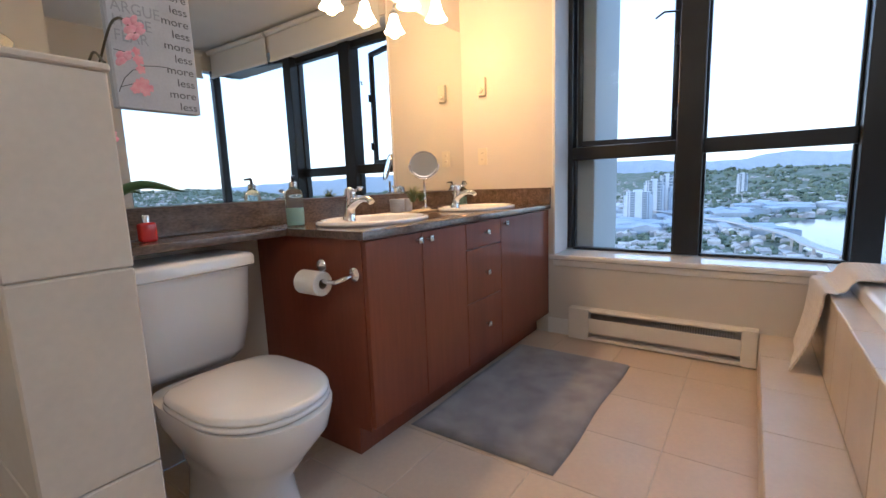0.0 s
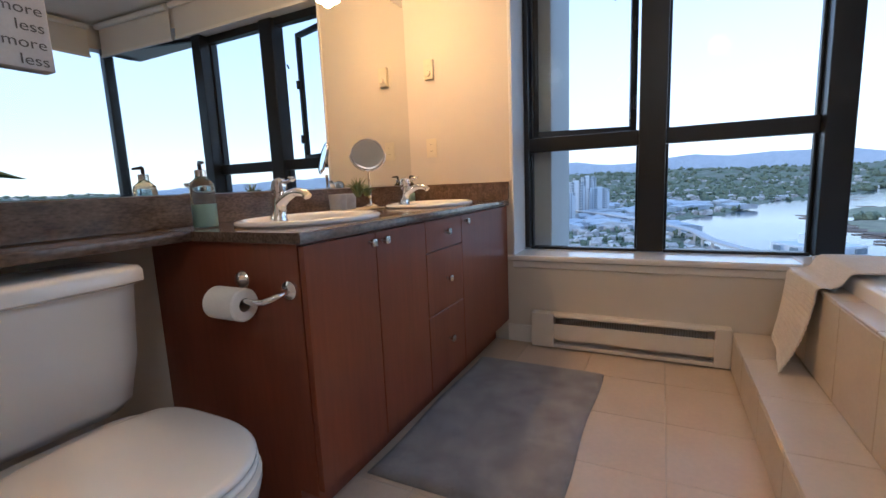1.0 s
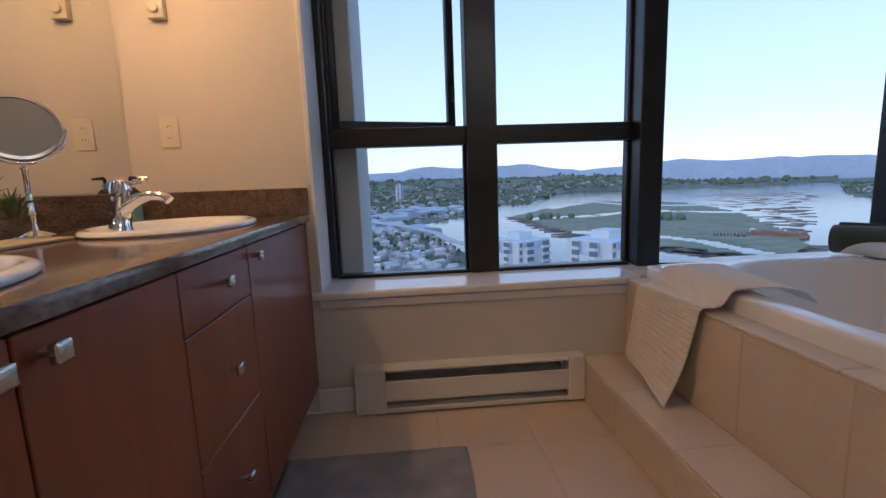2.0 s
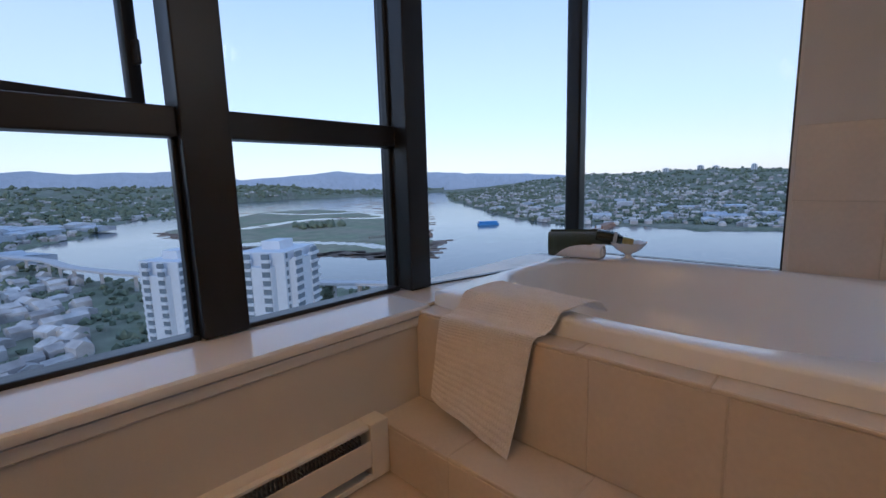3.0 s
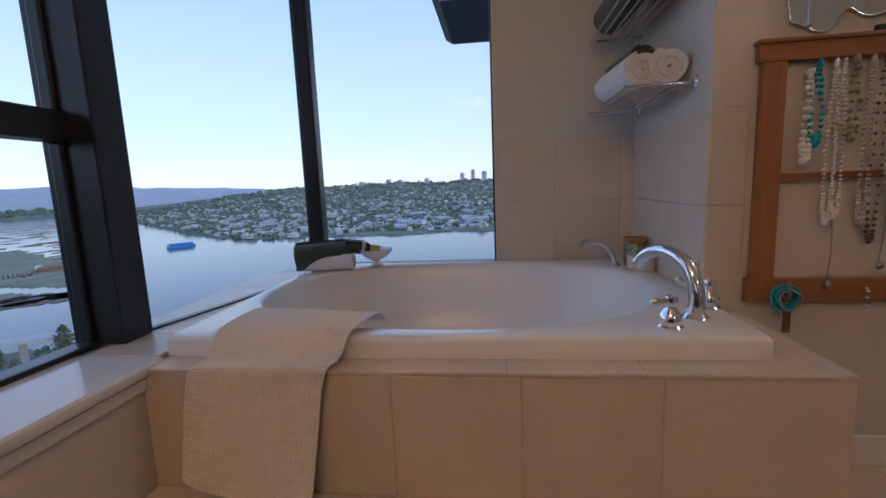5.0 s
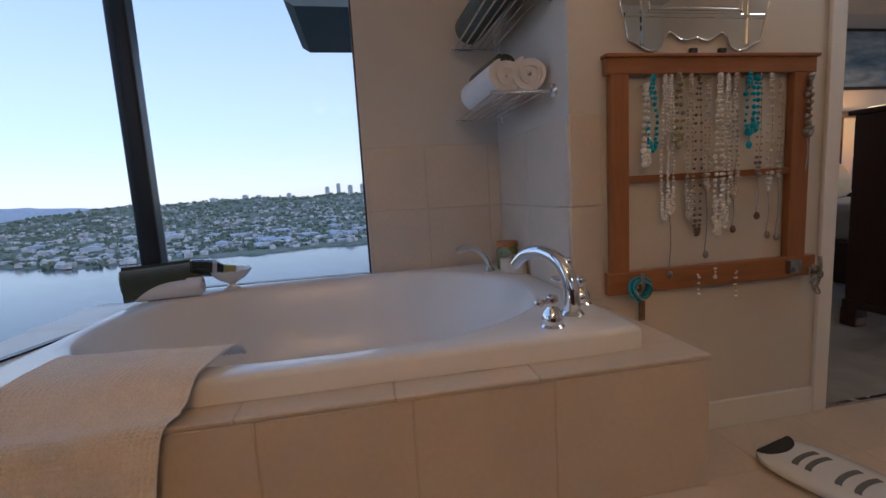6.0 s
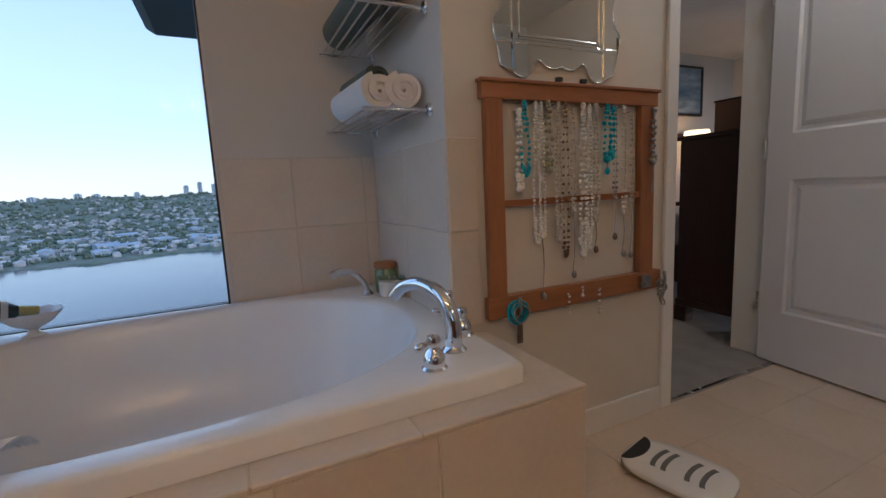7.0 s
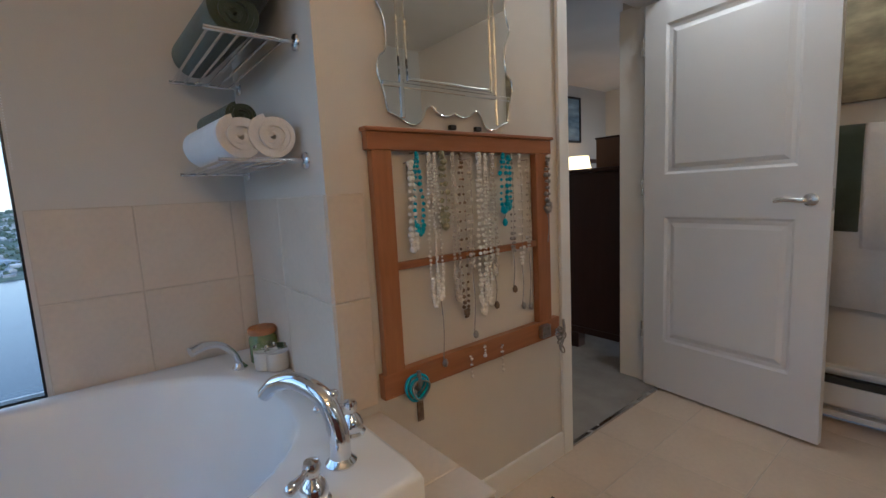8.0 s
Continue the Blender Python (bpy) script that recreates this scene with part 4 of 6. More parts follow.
for pts in ([(0.19, -2.155, CT + 0.08), (0.300, -2.13, 1.200), (0.530, -2.15, 1.350), (0.670, -2.17, 1.365), (0.770, -2.18, 1.310)], [(0.19, -2.155, CT + 0.08), (0.320, -2.15, 1.220), (0.530, -2.18, 1.315), (0.630, -2.19, 1.280)]):
    part("stem", pipe(curve_points(pts, 8), 0.0028, 7), material("orchid_stem", (0.07, 0.06, 0.035), 0.6, scale=30), pl, smooth=60)
rnd = random.Random(4)
PETAL = material("pink_petal", (0.72, 0.26, 0.34), 0.55, second=(0.80, 0.50, 0.55), scale=60, amount=1.0)
for q in ((0.770, -2.18, 1.310), (0.740, -2.172, 1.335), (0.465, -2.19, 1.13), (0.700, -2.18, 1.280), (0.585, -2.185, 1.125)):
    bm = bmesh.new()
    for k in range(5):
        m_ = pose(*q, rnd.uniform(50, 80), rnd.uniform(-15, 15), rnd.uniform(20, 50)) @ pose(0, 0, 0, 0, 0, 72 * k)
        loft(bm, [[m_ @ Vector((0.011 + 0.011 * e * math.cos(a), 0.009 * e * math.sin(a), 0.003 * (1 - e) + z)) for a in [math.pi * i / 5 for i in range(10)]] for e, z in ((0.9, -0.001), (1.0, 0.0), (0.5, 0.002))], True, True)
    part("blossom", bm, PETAL, pl, smooth=70)
moved(pl, -0.17, 0)


# writing
def letters(body, size, m, mat, parent, name="word", align="RIGHT"):
    cu = bpy.data.curves.new("word", "FONT")
    cu.body, cu.size, cu.align_x, cu.extrude = body, size, align, 0.0003
    tmp = bpy.data.objects.new("word", cu)
    me = bpy.data.meshes.new_from_object(tmp)
    bpy.data.objects.remove(tmp)
    me.transform(m)
    me.materials.clear()
    me.materials.append(mat)
    ob = new(name, me)
    ob.parent = parent
    ob.matrix_parent_inverse = parent.matrix_basis.inverted()
    return ob


SX = XM + 0.030
sign = thing("wall_sign", SX, -1.79, 1.18, "pale canvas sign with more and less lettering on the mirror", "sign")
part("canvas", slab(XM + 0.0062, SX, -1.925, -1.668, 1.178, 1.66, bevel=0.003), CANVAS, sign)
to_wall = Matrix(((0, 0, 1, SX + 0.0004), (1, 0, 0, 0), (0, 1, 0, 0), (0, 0, 0, 1)))
for i in range(11):
    letters("less" if i % 2 == 0 else "more", 0.036, to_wall @ Matrix.Translation((-1.678, 1.188 + i * 0.0405, 0)) @ Matrix.Diagonal((1.15, 1, 1, 1)), INK, sign)
for body, zz_ in (("ARGUE", 1.475), ("HOPE", 1.43), ("FEAR", 1.385)):
    letters(body, 0.05, to_wall @ Matrix.Translation((-1.915, zz_, 0)) @ Matrix.Diagonal((0.9, 1, 1, 1)), FAINT, sign, align="LEFT")
rnd = random.Random(8)
for layer, (cy, cz, r) in enumerate(((-1.853, 1.335, 0.016), (-1.850, 1.305, 0.014), (-1.846, 1.262, 0.018), (-1.860, 1.255, 0.017), (-1.832, 1.248, 0.014), (-1.845, 1.235, 0.015), (-1.875, 1.238, 0.014), (-1.858, 1.36, 0.012))):
    out = [(SX + 0.0016 + 0.0005 * layer, cy + r * (0.75 + 0.35 * abs(math.sin(2.5 * a))) * math.cos(a), cz + r * (0.75 + 0.35 * abs(math.sin(2.5 * a))) * math.sin(a)) for a in [2 * math.pi * k / 30 for k in range(30)]]
    bm = bmesh.new()
    bm.faces.new([bm.verts.new(p) for p in out])
    part("printed_blossom", bm, PINKM, sign)
for pts in ([(-1.92, 1.225), (-1.90, 1.27), (-1.872, 1.30), (-1.85, 1.305)], [(-1.92, 1.355), (-1.885, 1.352), (-1.865, 1.335), (-1.85, 1.328)], [(-1.84, 1.318), (-1.80, 1.325), (-1.76, 1.326)], [(-1.915, 1.24), (-1.88, 1.255), (-1.86, 1.258)]):
    part("printed_twig", pipe([(SX + 0.0002, y, z) for y, z in pts], 0.0013, 6), INK, sign)

moved(sign, 0, -0.056, 0.104)

# thermostat and outlet
th = thing("thermostat", 0.215, -0.003, 1.49, "ivory line-voltage wall thermostat with a dial", "thermostat")
part("body", slab(0.185, 0.245, -0.028, -0.0005, 1.432, 1.548, bevel=0.004), PLASTIC, th, smooth=50)
part("dial", turned([(0.017, 0.0), (0.0175, 0.007), (0.015, 0.011), (0.0, 0.012)], pose(0.215, -0.028, 1.465, 90, 0, 0), 24, False), PLASTIC, th, smooth=45)
part("vent", slab(0.192, 0.238, -0.0295, -0.0278, 1.51, 1.54), PLASTIC, th)
outl = thing("wall_outlet", 0.205, -0.002, 1.14, "ivory duplex outlet plate on the wall", "outlet")
part("plate", slab(0.170, 0.240, -0.006, -0.0005, 1.083, 1.197, bevel=0.002), PLASTIC, outl)
for z in (1.119, 1.161):
    s = part("socket", turned([(0.016, 0.0), (0.0155, 0.002)], pose(0.205, -0.006, z, 90, 0, 0), 20), PLASTIC, outl)
    for dx in (-0.005, 0.005):
        part("slot", slab(0.205 + dx - 0.001, 0.205 + dx + 0.001, -0.0086, -0.0078, z - 0.002, z + 0.006), DARKM, s)

moved(th, -0.150, YN, 0.150)
moved(outl, -0.150, YN, 0.040)

# vanity light
vl = thing("vanity_light", 0.12, -0.70, 1.97, "three-shade vanity light with glowing frosted glass bells", "wall light")
part("backplate", slab(0.0855, 0.107, -0.98, -0.42, 1.93, 2.0, bevel=0.008), CHROME, vl, smooth=50)
for ly in (-0.95, -0.70, -0.45):
    part("arm", pipe(curve_points([(0.105, ly, 1.965), (0.17, ly, 1.985), (0.235, ly, 1.965), (0.25, ly, 1.92)], 6), 0.007, 10), CHROME, vl, smooth=60)
    sh = part("shade", turned([(0.022, 0.0), (0.028, -0.02), (0.034, -0.05), (0.050, -0.085), (0.064, -0.105), (0.062, -0.106), (0.047, -0.083), (0.031, -0.05), (0.024, -0.018)], pose(0.25, ly, 1.90), 28, False), SHADEG, vl, "glowing frosted glass bell", smooth=60)
    sh.visible_shadow = False
    part("socket_cup", turned([(0.012, 0.0), (0.024, -0.012), (0.024, -0.03)], pose(0.25, ly, 1.925), 18), CHROME, vl, smooth=40)

moved(vl, -0.19, 0.06, 0.14)

# towel over the tub's edge
tw = thing("bath_towel", 1.9, -0.2, 0.18, "cream waffle-weave bath towel draped over the tub edge", "towel")
path = curve_points([(1.842, 0.184), (1.850, 0.32), (1.856, 0.46), (1.860, 0.524), (1.905, 0.535), (1.932, 0.583), (1.972, 0.591), (2.06, 0.589), (2.13, 0.578), (2.18, 0.54)], 26)
NU = 128
sheets = []
bm = bmesh.new()
for side in (0, 1):
    rows_ = []
    for j, p in enumerate(path):
        v = j / (len(path) - 1)
        row = []
        for i in range(NU + 1):
            u = i / NU
            yl = -0.012 - 0.060 * ease(v * 1.6) + 0.03 * ease((v - 0.6) * 2.5)
            yr = -0.365 - 0.085 * ease(v * 1.35) - 0.02 * ease((v - 0.6) * 2.5)
            y = yl + (yr - yl) * u
            x, z = p.x, p.y
            fold = 0.010 * math.sin(u * 5.2 + 0.6) * (1 - ease((v - 0.35) * 3)) + 0.006 * math.sin(u * 11 + v * 3)
            x -= 0.7 * max(0.0, fold + 0.006) if v < 0.45 else 0
            if v < 0.26:
                x -= (0.015 + 0.055 * u) * (1 - v / 0.26) ** 2
                z += 0.055 * (1 - u) ** 1.3 * (1 - v / 0.26)
            if v > 0.72:
                x += 0.10 * (1 - u) * (v - 0.72) / 0.28
            if v >= 0.45:
                z += 0.5 * max(0, fold)
            if v < 0.3:
                z -= 0.0 if u < 0.5 else 0.004 * (u - 0.5) * (1 - v / 0.3)
            w = 0.0046 * (1 - abs(math.sin(i * math.pi / 4)) * abs(math.sin(j * math.pi / 4)))
            t = 0.0045 * side
            nx = 1.0 if v < 0.42 else 0.2
            row.append(bm.verts.new((x - (w + t) * nx - 0.001, y, z + (w + t) * (1.2 - nx) + 0.002)))
        rows_.append(row)
    for a, b in zip(rows_, rows_[1:]):
        for i in range(NU):
            bm.faces.new((a[i], a[i + 1], b[i + 1], b[i]))
    sheets.append(rows_)
for i in (0, NU):
    for j in range(len(path) - 1):
        bm.faces.new((sheets[0][j][i], sheets[0][j + 1][i], sheets[1][j + 1][i], sheets[1][j][i]))
for j in (0, len(path) - 1):
    for i in range(NU):
        bm.faces.new((sheets[0][j][i], sheets[0][j][i + 1], sheets[1][j][i + 1], sheets[1][j][i]))
part("cloth", bm, TOWELC, tw, smooth=80)

# tub filler
tf = thing("tub_faucet", 2.105, -1.35, ZR, "polished chrome roman tub faucet with two lever handles", "faucet")
part("spout_base", turned([(0.033, 0.0), (0.034, 0.004), (0.028, 0.010), (0.024, 0.016)], pose(2.105, -1.35, ZR), 28), CHROME, tf, smooth=40)
sp = curve_points([(2.105, -1.35, ZR + 0.01), (2.107, -1.349, ZR + 0.075), (2.136, -1.336, ZR + 0.142), (2.200, -1.305, ZR + 0.170), (2.262, -1.276, ZR + 0.156), (2.300, -1.258, ZR + 0.122)], 7)
part("spout", pipe(sp, [0.0235 - 0.0065 * i / (len(sp) - 1) for i in range(len(sp))], 20), CHROME, tf, smooth=60)
part("diverter", turned([(0.005, 0.0), (0.005, 0.02), (0.011, 0.03), (0.012, 0.037), (0.006, 0.044), (0.0, 0.045)], pose(2.122, -1.343, ZR + 0.118, 18, 8, 0), 18, False), CHROME, tf, smooth=50)
for hx, hy, dx, dy in ((2.025, -1.256, -0.55, 0.62), (2.198, -1.425, 0.25, 0.9)):
    h = part("handle", turned([(0.031, 0.0), (0.032, 0.004), (0.028, 0.008), (0.026, 0.010), (0.0275, 0.018), (0.028, 0.026), (0.022, 0.042), (0.0135, 0.052), (0.0125, 0.057), (0.0155, 0.062), (0.0175, 0.072), (0.0145, 0.083), (0.0, 0.088)], pose(hx, hy, ZR), 28, False), CHROME, tf, smooth=50)
    d = Vector((dx, dy, 0)).normalized()
    b = Vector((hx, hy, ZR + 0.073))
    part("lever", pipe([b + d * s + Vector((0, 0, 0.10 * s)) for s in (0.010, 0.022, 0.026, 0.030, 0.05, 0.07, 0.082, 0.088)], [0.005, 0.0055, 0.0075, 0.0055, 0.0075, 0.0105, 0.010, 0.003], 14), CHROME, h, smooth=60)
hs = thing("hand_shower", 2.94, -1.355, ZR, "chrome pull-out hand shower on the tub rim", "hand shower")
part("base", turned([(0.026, 0.0), (0.026, 0.005), (0.018, 0.012), (0.014, 0.02)], pose(2.94, -1.355, ZR), 24), CHROME, hs, smooth=40)
sp = curve_points([(2.94, -1.355, ZR + 0.015), (2.94, -1.338, ZR + 0.06), (2.93, -1.30, ZR + 0.10), (2.915, -1.25, ZR + 0.115), (2.90, -1.205, ZR + 0.108)], 6)
part("wand", pipe(sp, [0.011 + 0.006 * ease((i - 12) / 10) for i in range(len(sp))], 14), CHROME, hs, smooth=60)

moved(hs, -0.07, 0.02)

# jar and candles in the corner of the tub
jar = thing("bath_salt_jar", 2.885, -1.425, ZR, "green bath salt jar with a wooden lid", "jar")
part("glass_body", turned([(0.0, 0.0), (0.043, 0.0), (0.048, 0.006), (0.048, 0.088), (0.040, 0.100), (0.040, 0.104), (0.0, 0.104)], pose(2.885, -1.425, ZR), 28, False), GREENG, jar, smooth=50)
part("lid", turned([(0.047, 0.0), (0.049, 0.004), (0.049, 0.018), (0.046, 0.022)], pose(2.885, -1.425, ZR + 0.104), 28), LIDW, jar, smooth=40)
for cx, cy in ((2.80, -1.405), (2.765, -1.432)):
    c = thing("candle", cx, cy, ZR, "white candle in a clear glass", "candle", "tub candles")
    part("wax", turned([(0.0, 0.002), (0.034, 0.002), (0.036, 0.008), (0.036, 0.062), (0.0, 0.060)], pose(cx, cy, ZR), 24, False), WAX, c, smooth=50)
    part("glass_cup", turned([(0.0375, 0.0), (0.0385, 0.004), (0.0385, 0.082), (0.0370, 0.082)], pose(cx, cy, ZR), 24, False), CLEARG, c, smooth=50).visible_shadow = False

# wire towel shelves
def wire_shelf(z, label):
    t = thing("towel_shelf", 2.75, YR + 0.1, z, label, "shelf", "towel shelves")
    for x in (2.455, 3.03):
        part("rail", pipe([(x, YR + 0.008, z), (x, YR + 0.222, z), (x, YR + 0.226, z + 0.001)], 0.0065, 10), CHROME, t, smooth=60)
        part("flange", turned([(0.024, 0.0), (0.024, 0.004), (0.019, 0.009), (0.0, 0.010)], pose(x, YR + 0.0005 + (0.0065 if z < 1.16 else 0), z, -90, 0, 0), 20, False), CHROME, t, smooth=45)
    for i in range(6):
        y = YR + 0.035 + i * 0.036
        part("bar", pipe([(2.455, y, z), (3.03, y, z)], 0.004, 8), CHROME, t, smooth=60)


wire_shelf(1.257, "chrome wire shelf carrying rolled white towels")
wire_shelf(1.570, "chrome wire shelf carrying folded green towels")


def rolled(name, x0, x1, y, z, r, mat, label, group, turn=0.0):
    """A towel rolled into a spiral, with its edges shown at both ends."""
    t = thing(name, (x0 + x1) / 2, y, z - r, label, "towel", group)
    m = pose((x0 + x1) / 2, y, z, 0, 0, turn)
    bm = bmesh.new()
    n, turns = 120, 4.2
    rings = []
    L = (x1 - x0) / 2
    for k in range(n + 1):
        a = k / n * turns * 2 * math.pi
        rr = r * (0.10 + 0.90 * k / n)
        th_ = r * 0.105
        rnd_ = 0.02 * r * math.sin(3 * a)
        pts = []
        for xx, q in ((-L, -th_), (-L * 1.0, th_), (L, th_), (L, -th_)):
            e = 0.006 * math.sin(a * 0.7 + xx * 9)
            pts.append(m @ Vector((xx + (e if xx > 0 else -e), (rr + q + rnd_) * math.cos(a), (rr + q + rnd_) * math.sin(a) * 0.96)))
        rings.append([bm.verts.new(p) for p in pts])
    for a, b in zip(rings, rings[1:]):
        for i in range(4):
            bm.faces.new((a[i], a[(i + 1) % 4], b[(i + 1) % 4], b[i]))
    bm.faces.new(rings[0])
    bm.faces.new(rings[-1][::-1])
    part("cloth", bm, mat, t, smooth=50)
    return t


rolled("rolled_towel", 2.50, 2.84, YR + 0.165, 1.262 + 0.061, 0.058, TOWELW, "white towel rolled up on the wire shelf", "rolled towels", 4)
rolled("rolled_towel", 2.49, 2.82, YR + 0.067, 1.262 + 0.064, 0.060, TOWELW, "white towel rolled up on the wire shelf", "rolled towels", -2)
rolled("rolled_towel", 2.66, 2.95, YR + 0.115, 1.262 + 0.143, 0.042, TOWELG, "small dark green towel on top of the white rolls", "rolled towels", 5)
rolled("rolled_towel", 2.52, 2.98, YR + 0.14, 1.575 + 0.066, 0.063, TOWELG, "dark green towel rolled up on the upper shelf", "rolled towels", 2)
rolled("rolled_towel", 2.49, 2.90, YR + 0.07, 1.575 + 0.165, 0.065, TOWELG, "dark green towel piled on the upper shelf", "rolled towels", -4)

# towels and shell bowl on the tub corner
rolled("rolled_towel", 2.765, 3.00, -0.015, ZR + 0.040, 0.037, TOWELW, "white hand towel rolled up on the tub corner", "corner towels", -82)
rolled("rolled_towel", 2.79, 3.05, 0.028, ZR + 0.072, 0.069, TOWELG, "thick dark green towel rolled on the tub corner", "corner towels", -60)
bo = thing("bottle", 2.97, -0.13, ZR + 0.05, "dark green bottle with gold foil lying over the towels", "bottle")
b0, b1 = Vector((2.945, -0.075, ZR + 0.112)), Vector((3.01, -0.235, ZR + 0.085))
d = b1 - b0
part("bottle_body", pipe([b0 + d * s for s in (0.0, 0.02, 0.45, 0.6, 0.72)], [0.03, 0.036, 0.036, 0.028, 0.017], 18), material("dark_bottle_glass", (0.012, 0.022, 0.014), 0.15, scale=10, coat=0.5), bo, smooth=50)
part("foil", pipe([b0 + d * s for s in (0.70, 0.74, 0.98, 1.0)], [0.018, 0.0175, 0.015, 0.014], 16), material("gold_foil", (0.50, 0.40, 0.14), 0.35, metal=0.6, scale=40, fine=0.15), bo, smooth=50)
part("label_patch", pipe([b0 + d * s for s in (0.46, 0.56)], [0.0368, 0.033], 18), material("white_label", (0.6, 0.62, 0.64), 0.6, scale=30), bo, smooth=50)
bw = thing("shell_bowl", 3.0, -0.215, ZR, "white scalloped pedestal bowl on the tub corner", "bowl")
bm = bmesh.new()
loops = []
for r, z, k in ((0.033, 0.0, 0), (0.034, 0.005, 0), (0.018, 0.012, 0), (0.014, 0.022, 0), (0.028, 0.030, 0), (0.055, 0.045, 0.3), (0.076, 0.068, 1), (0.083, 0.080, 1), (0.080, 0.080, 1), (0.070, 0.066, 1), (0.045, 0.046, 0.3), (0.015, 0.038, 0)):
    loops.append([(3.0 + r * (1 + 0.07 * k * abs(math.sin(6 * a))) * math.cos(a), -0.215 + r * (1 + 0.07 * k * abs(math.sin(6 * a))) * math.sin(a), ZR + 0.001 + z + 0.006 * k * abs(math.sin(6 * a))) for a in [2 * math.pi * i / 72 for i in range(72)]])
loft(bm, loops, True, True)
part("shell", bm, PORC, bw, smooth=60)

# bathroom scale
sc = thing("bathroom_scale", 2.0, -2.12, 0.0, "white bathroom scale with grey grips on the floor", "scale")
mm = pose(2.01, -2.125, 0, 0, 0, 14)
bm = bmesh.new()
loft(bm, [[mm @ Vector((x, y, z)) for x, y in superoval(0, 0, a, b, 3.2, 48)] for a, b, z in ((0.165, 0.115, 0.006), (0.172, 0.122, 0.014), (0.172, 0.122, 0.026), (0.164, 0.114, 0.033), (0.13, 0.08, 0.036))], True, True)
part("platform", bm, PORC, sc, smooth=50)
bm = bmesh.new()
prism(bm, [(0.155 - 0.05 * math.sin(t) , 0.085 * math.cos(t)) for t in [math.pi * i / 20 for i in range(21)]], 0.0345, 0.0385, mm)
part("display", bm, BLACKP, sc)
for i, xo in enumerate((0.055, 0.02, -0.055, -0.10)):
    bm = bmesh.new()
    out = [(xo + 0.02 * math.cos(t), 0.07 * math.sin(t)) for t in [-1.1 + 2.2 * k / 12 for k in range(13)]]
    out += [(xo - 0.016 + 0.02 * math.cos(t), 0.066 * math.sin(t)) for t in [1.1 - 2.2 * k / 12 for k in range(13)]]
    prism(bm, out, 0.0345, 0.0375, mm)
    part("grip", bm, material("grey_rubber", (0.16, 0.155, 0.15), 0.8, scale=30, fine=0.1), sc)

# ---- jewellery frame on the wall ----
JX = XJ - 0.0012
jf = thing("jewellery_frame", JX - 0.015, -1.97, 0.55, "old orange pine window sash hung as a jewellery rack", "jewellery rack")
JL, JR, JB, JT = -1.602, -2.368, 0.592, 1.325
part("stile", slab(JX - 0.032, JX - 0.004, JL - 0.064, JL, JB + 0.002, JT - 0.05, bevel=0.003), PINEV, jf)
part("stile", slab(JX - 0.032, JX - 0.004, JR, JR + 0.075, JB + 0.002, JT - 0.05, bevel=0.003), PINEV, jf)
part("top_rail", slab(JX - 0.034, JX - 0.004, JR - 0.012, JL + 0.012, JT - 0.05, JT, bevel=0.003), PINE, jf)
part("top_moulding", slab(JX - 0.042, JX - 0.004, JR - 0.02, JL + 0.02, JT, JT + 0.012, bevel=0.004), PINE, jf)
part("bottom_rail", slab(JX - 0.034, JX - 0.004, JR - 0.045, JL + 0.012, JB - 0.035, JB + 0.04, bevel=0.003), PINE, jf)
part("mid_bar", slab(JX - 0.026, JX - 0.008, JR + 0.075, JL - 0.064, 0.930, 0.953, bevel=0.003), PINE, jf)
for y in (JL - 0.085, JR - 0.02):
    part("hook", pipe(curve_points([(JX - 0.034, y, JB - 0.01), (JX - 0.06, y, JB - 0.02), (JX - 0.075, y, JB + 0.0), (JX - 0.07, y, JB + 0.04)], 5), 0.006, 10), SILVER, jf, smooth=60)
part("block", slab(JX - 0.055, JX - 0.034, JR + 0.035, JR + 0.085, JB - 0.02, JB + 0.03, bevel=0.004), SILVER, jf)


def strand(name, y, z0, z1, wide, r, mat, label, seed, pendant=None, tail=0.0, gap=1.6):
    """A necklace hung from a pin on the frame: a narrow loop of beads."""
    rnd = random.Random(seed)
    r *= 1.3
    x = JX - 0.036
    t = thing(name, x, y, z1, label, "necklace", "hanging necklaces")
    n = max(10, int((z0 - z1) * 2 / (r * gap)))
    bm = bmesh.new()
    for i in range(n):
        u = i / (n - 1)
        a = 2 * math.pi * u
        yy = y + wide * math.sin(a) * (0.35 + 0.65 * (1 - math.cos(a)) / 2)
        zz_ = z0 - (z0 - z1) * (1 - math.cos(a)) / 2
        if abs(u - 0.5) > 0.49 and i > 0:
            continue
        k = r * rnd.uniform(0.72, 1.25) * (1.25 if 0.35 < u < 0.65 else 0.9)
        bmesh.ops.create_icosphere(bm, subdivisions=1, radius=k, matrix=Matrix.Translation((x - rnd.uniform(0, 0.006), yy + rnd.uniform(-1, 1) * r * 0.4, zz_)))
    beads = part("bead_string", bm, mat, t, smooth=80)
    tagged(beads, kind="stuff")
    part("pin", pipe([(JX - 0.004, y, z0), (JX - 0.042, y, z0 + 0.002)], 0.0018, 6), SILVER, t)
    part("cord", pipe(curve_points([(x, y - wide * 0.3, z0 - 0.001), (x, y - wide * 0.9, (z0 + z1) / 2), (x, y, z1)], 6), 0.0007, 5), SILVER, t)
    if tail:
        part("chain", pipe(curve_points([(x, y, z1), (x - 0.003, y - 0.003, z1 - tail * 0.5), (x, y + 0.002, z1 - tail)], 5), 0.0018, 6), SILVER, t)
    if pendant:
        part("pendant", turned([(0.0, -0.016), (0.008, -0.010), (0.010, 0.0), (0.006, 0.010), (0.0, 0.014)], pose(x - 0.004, y, z1 - tail - 0.008), 12, False), pendant, t, smooth=60)


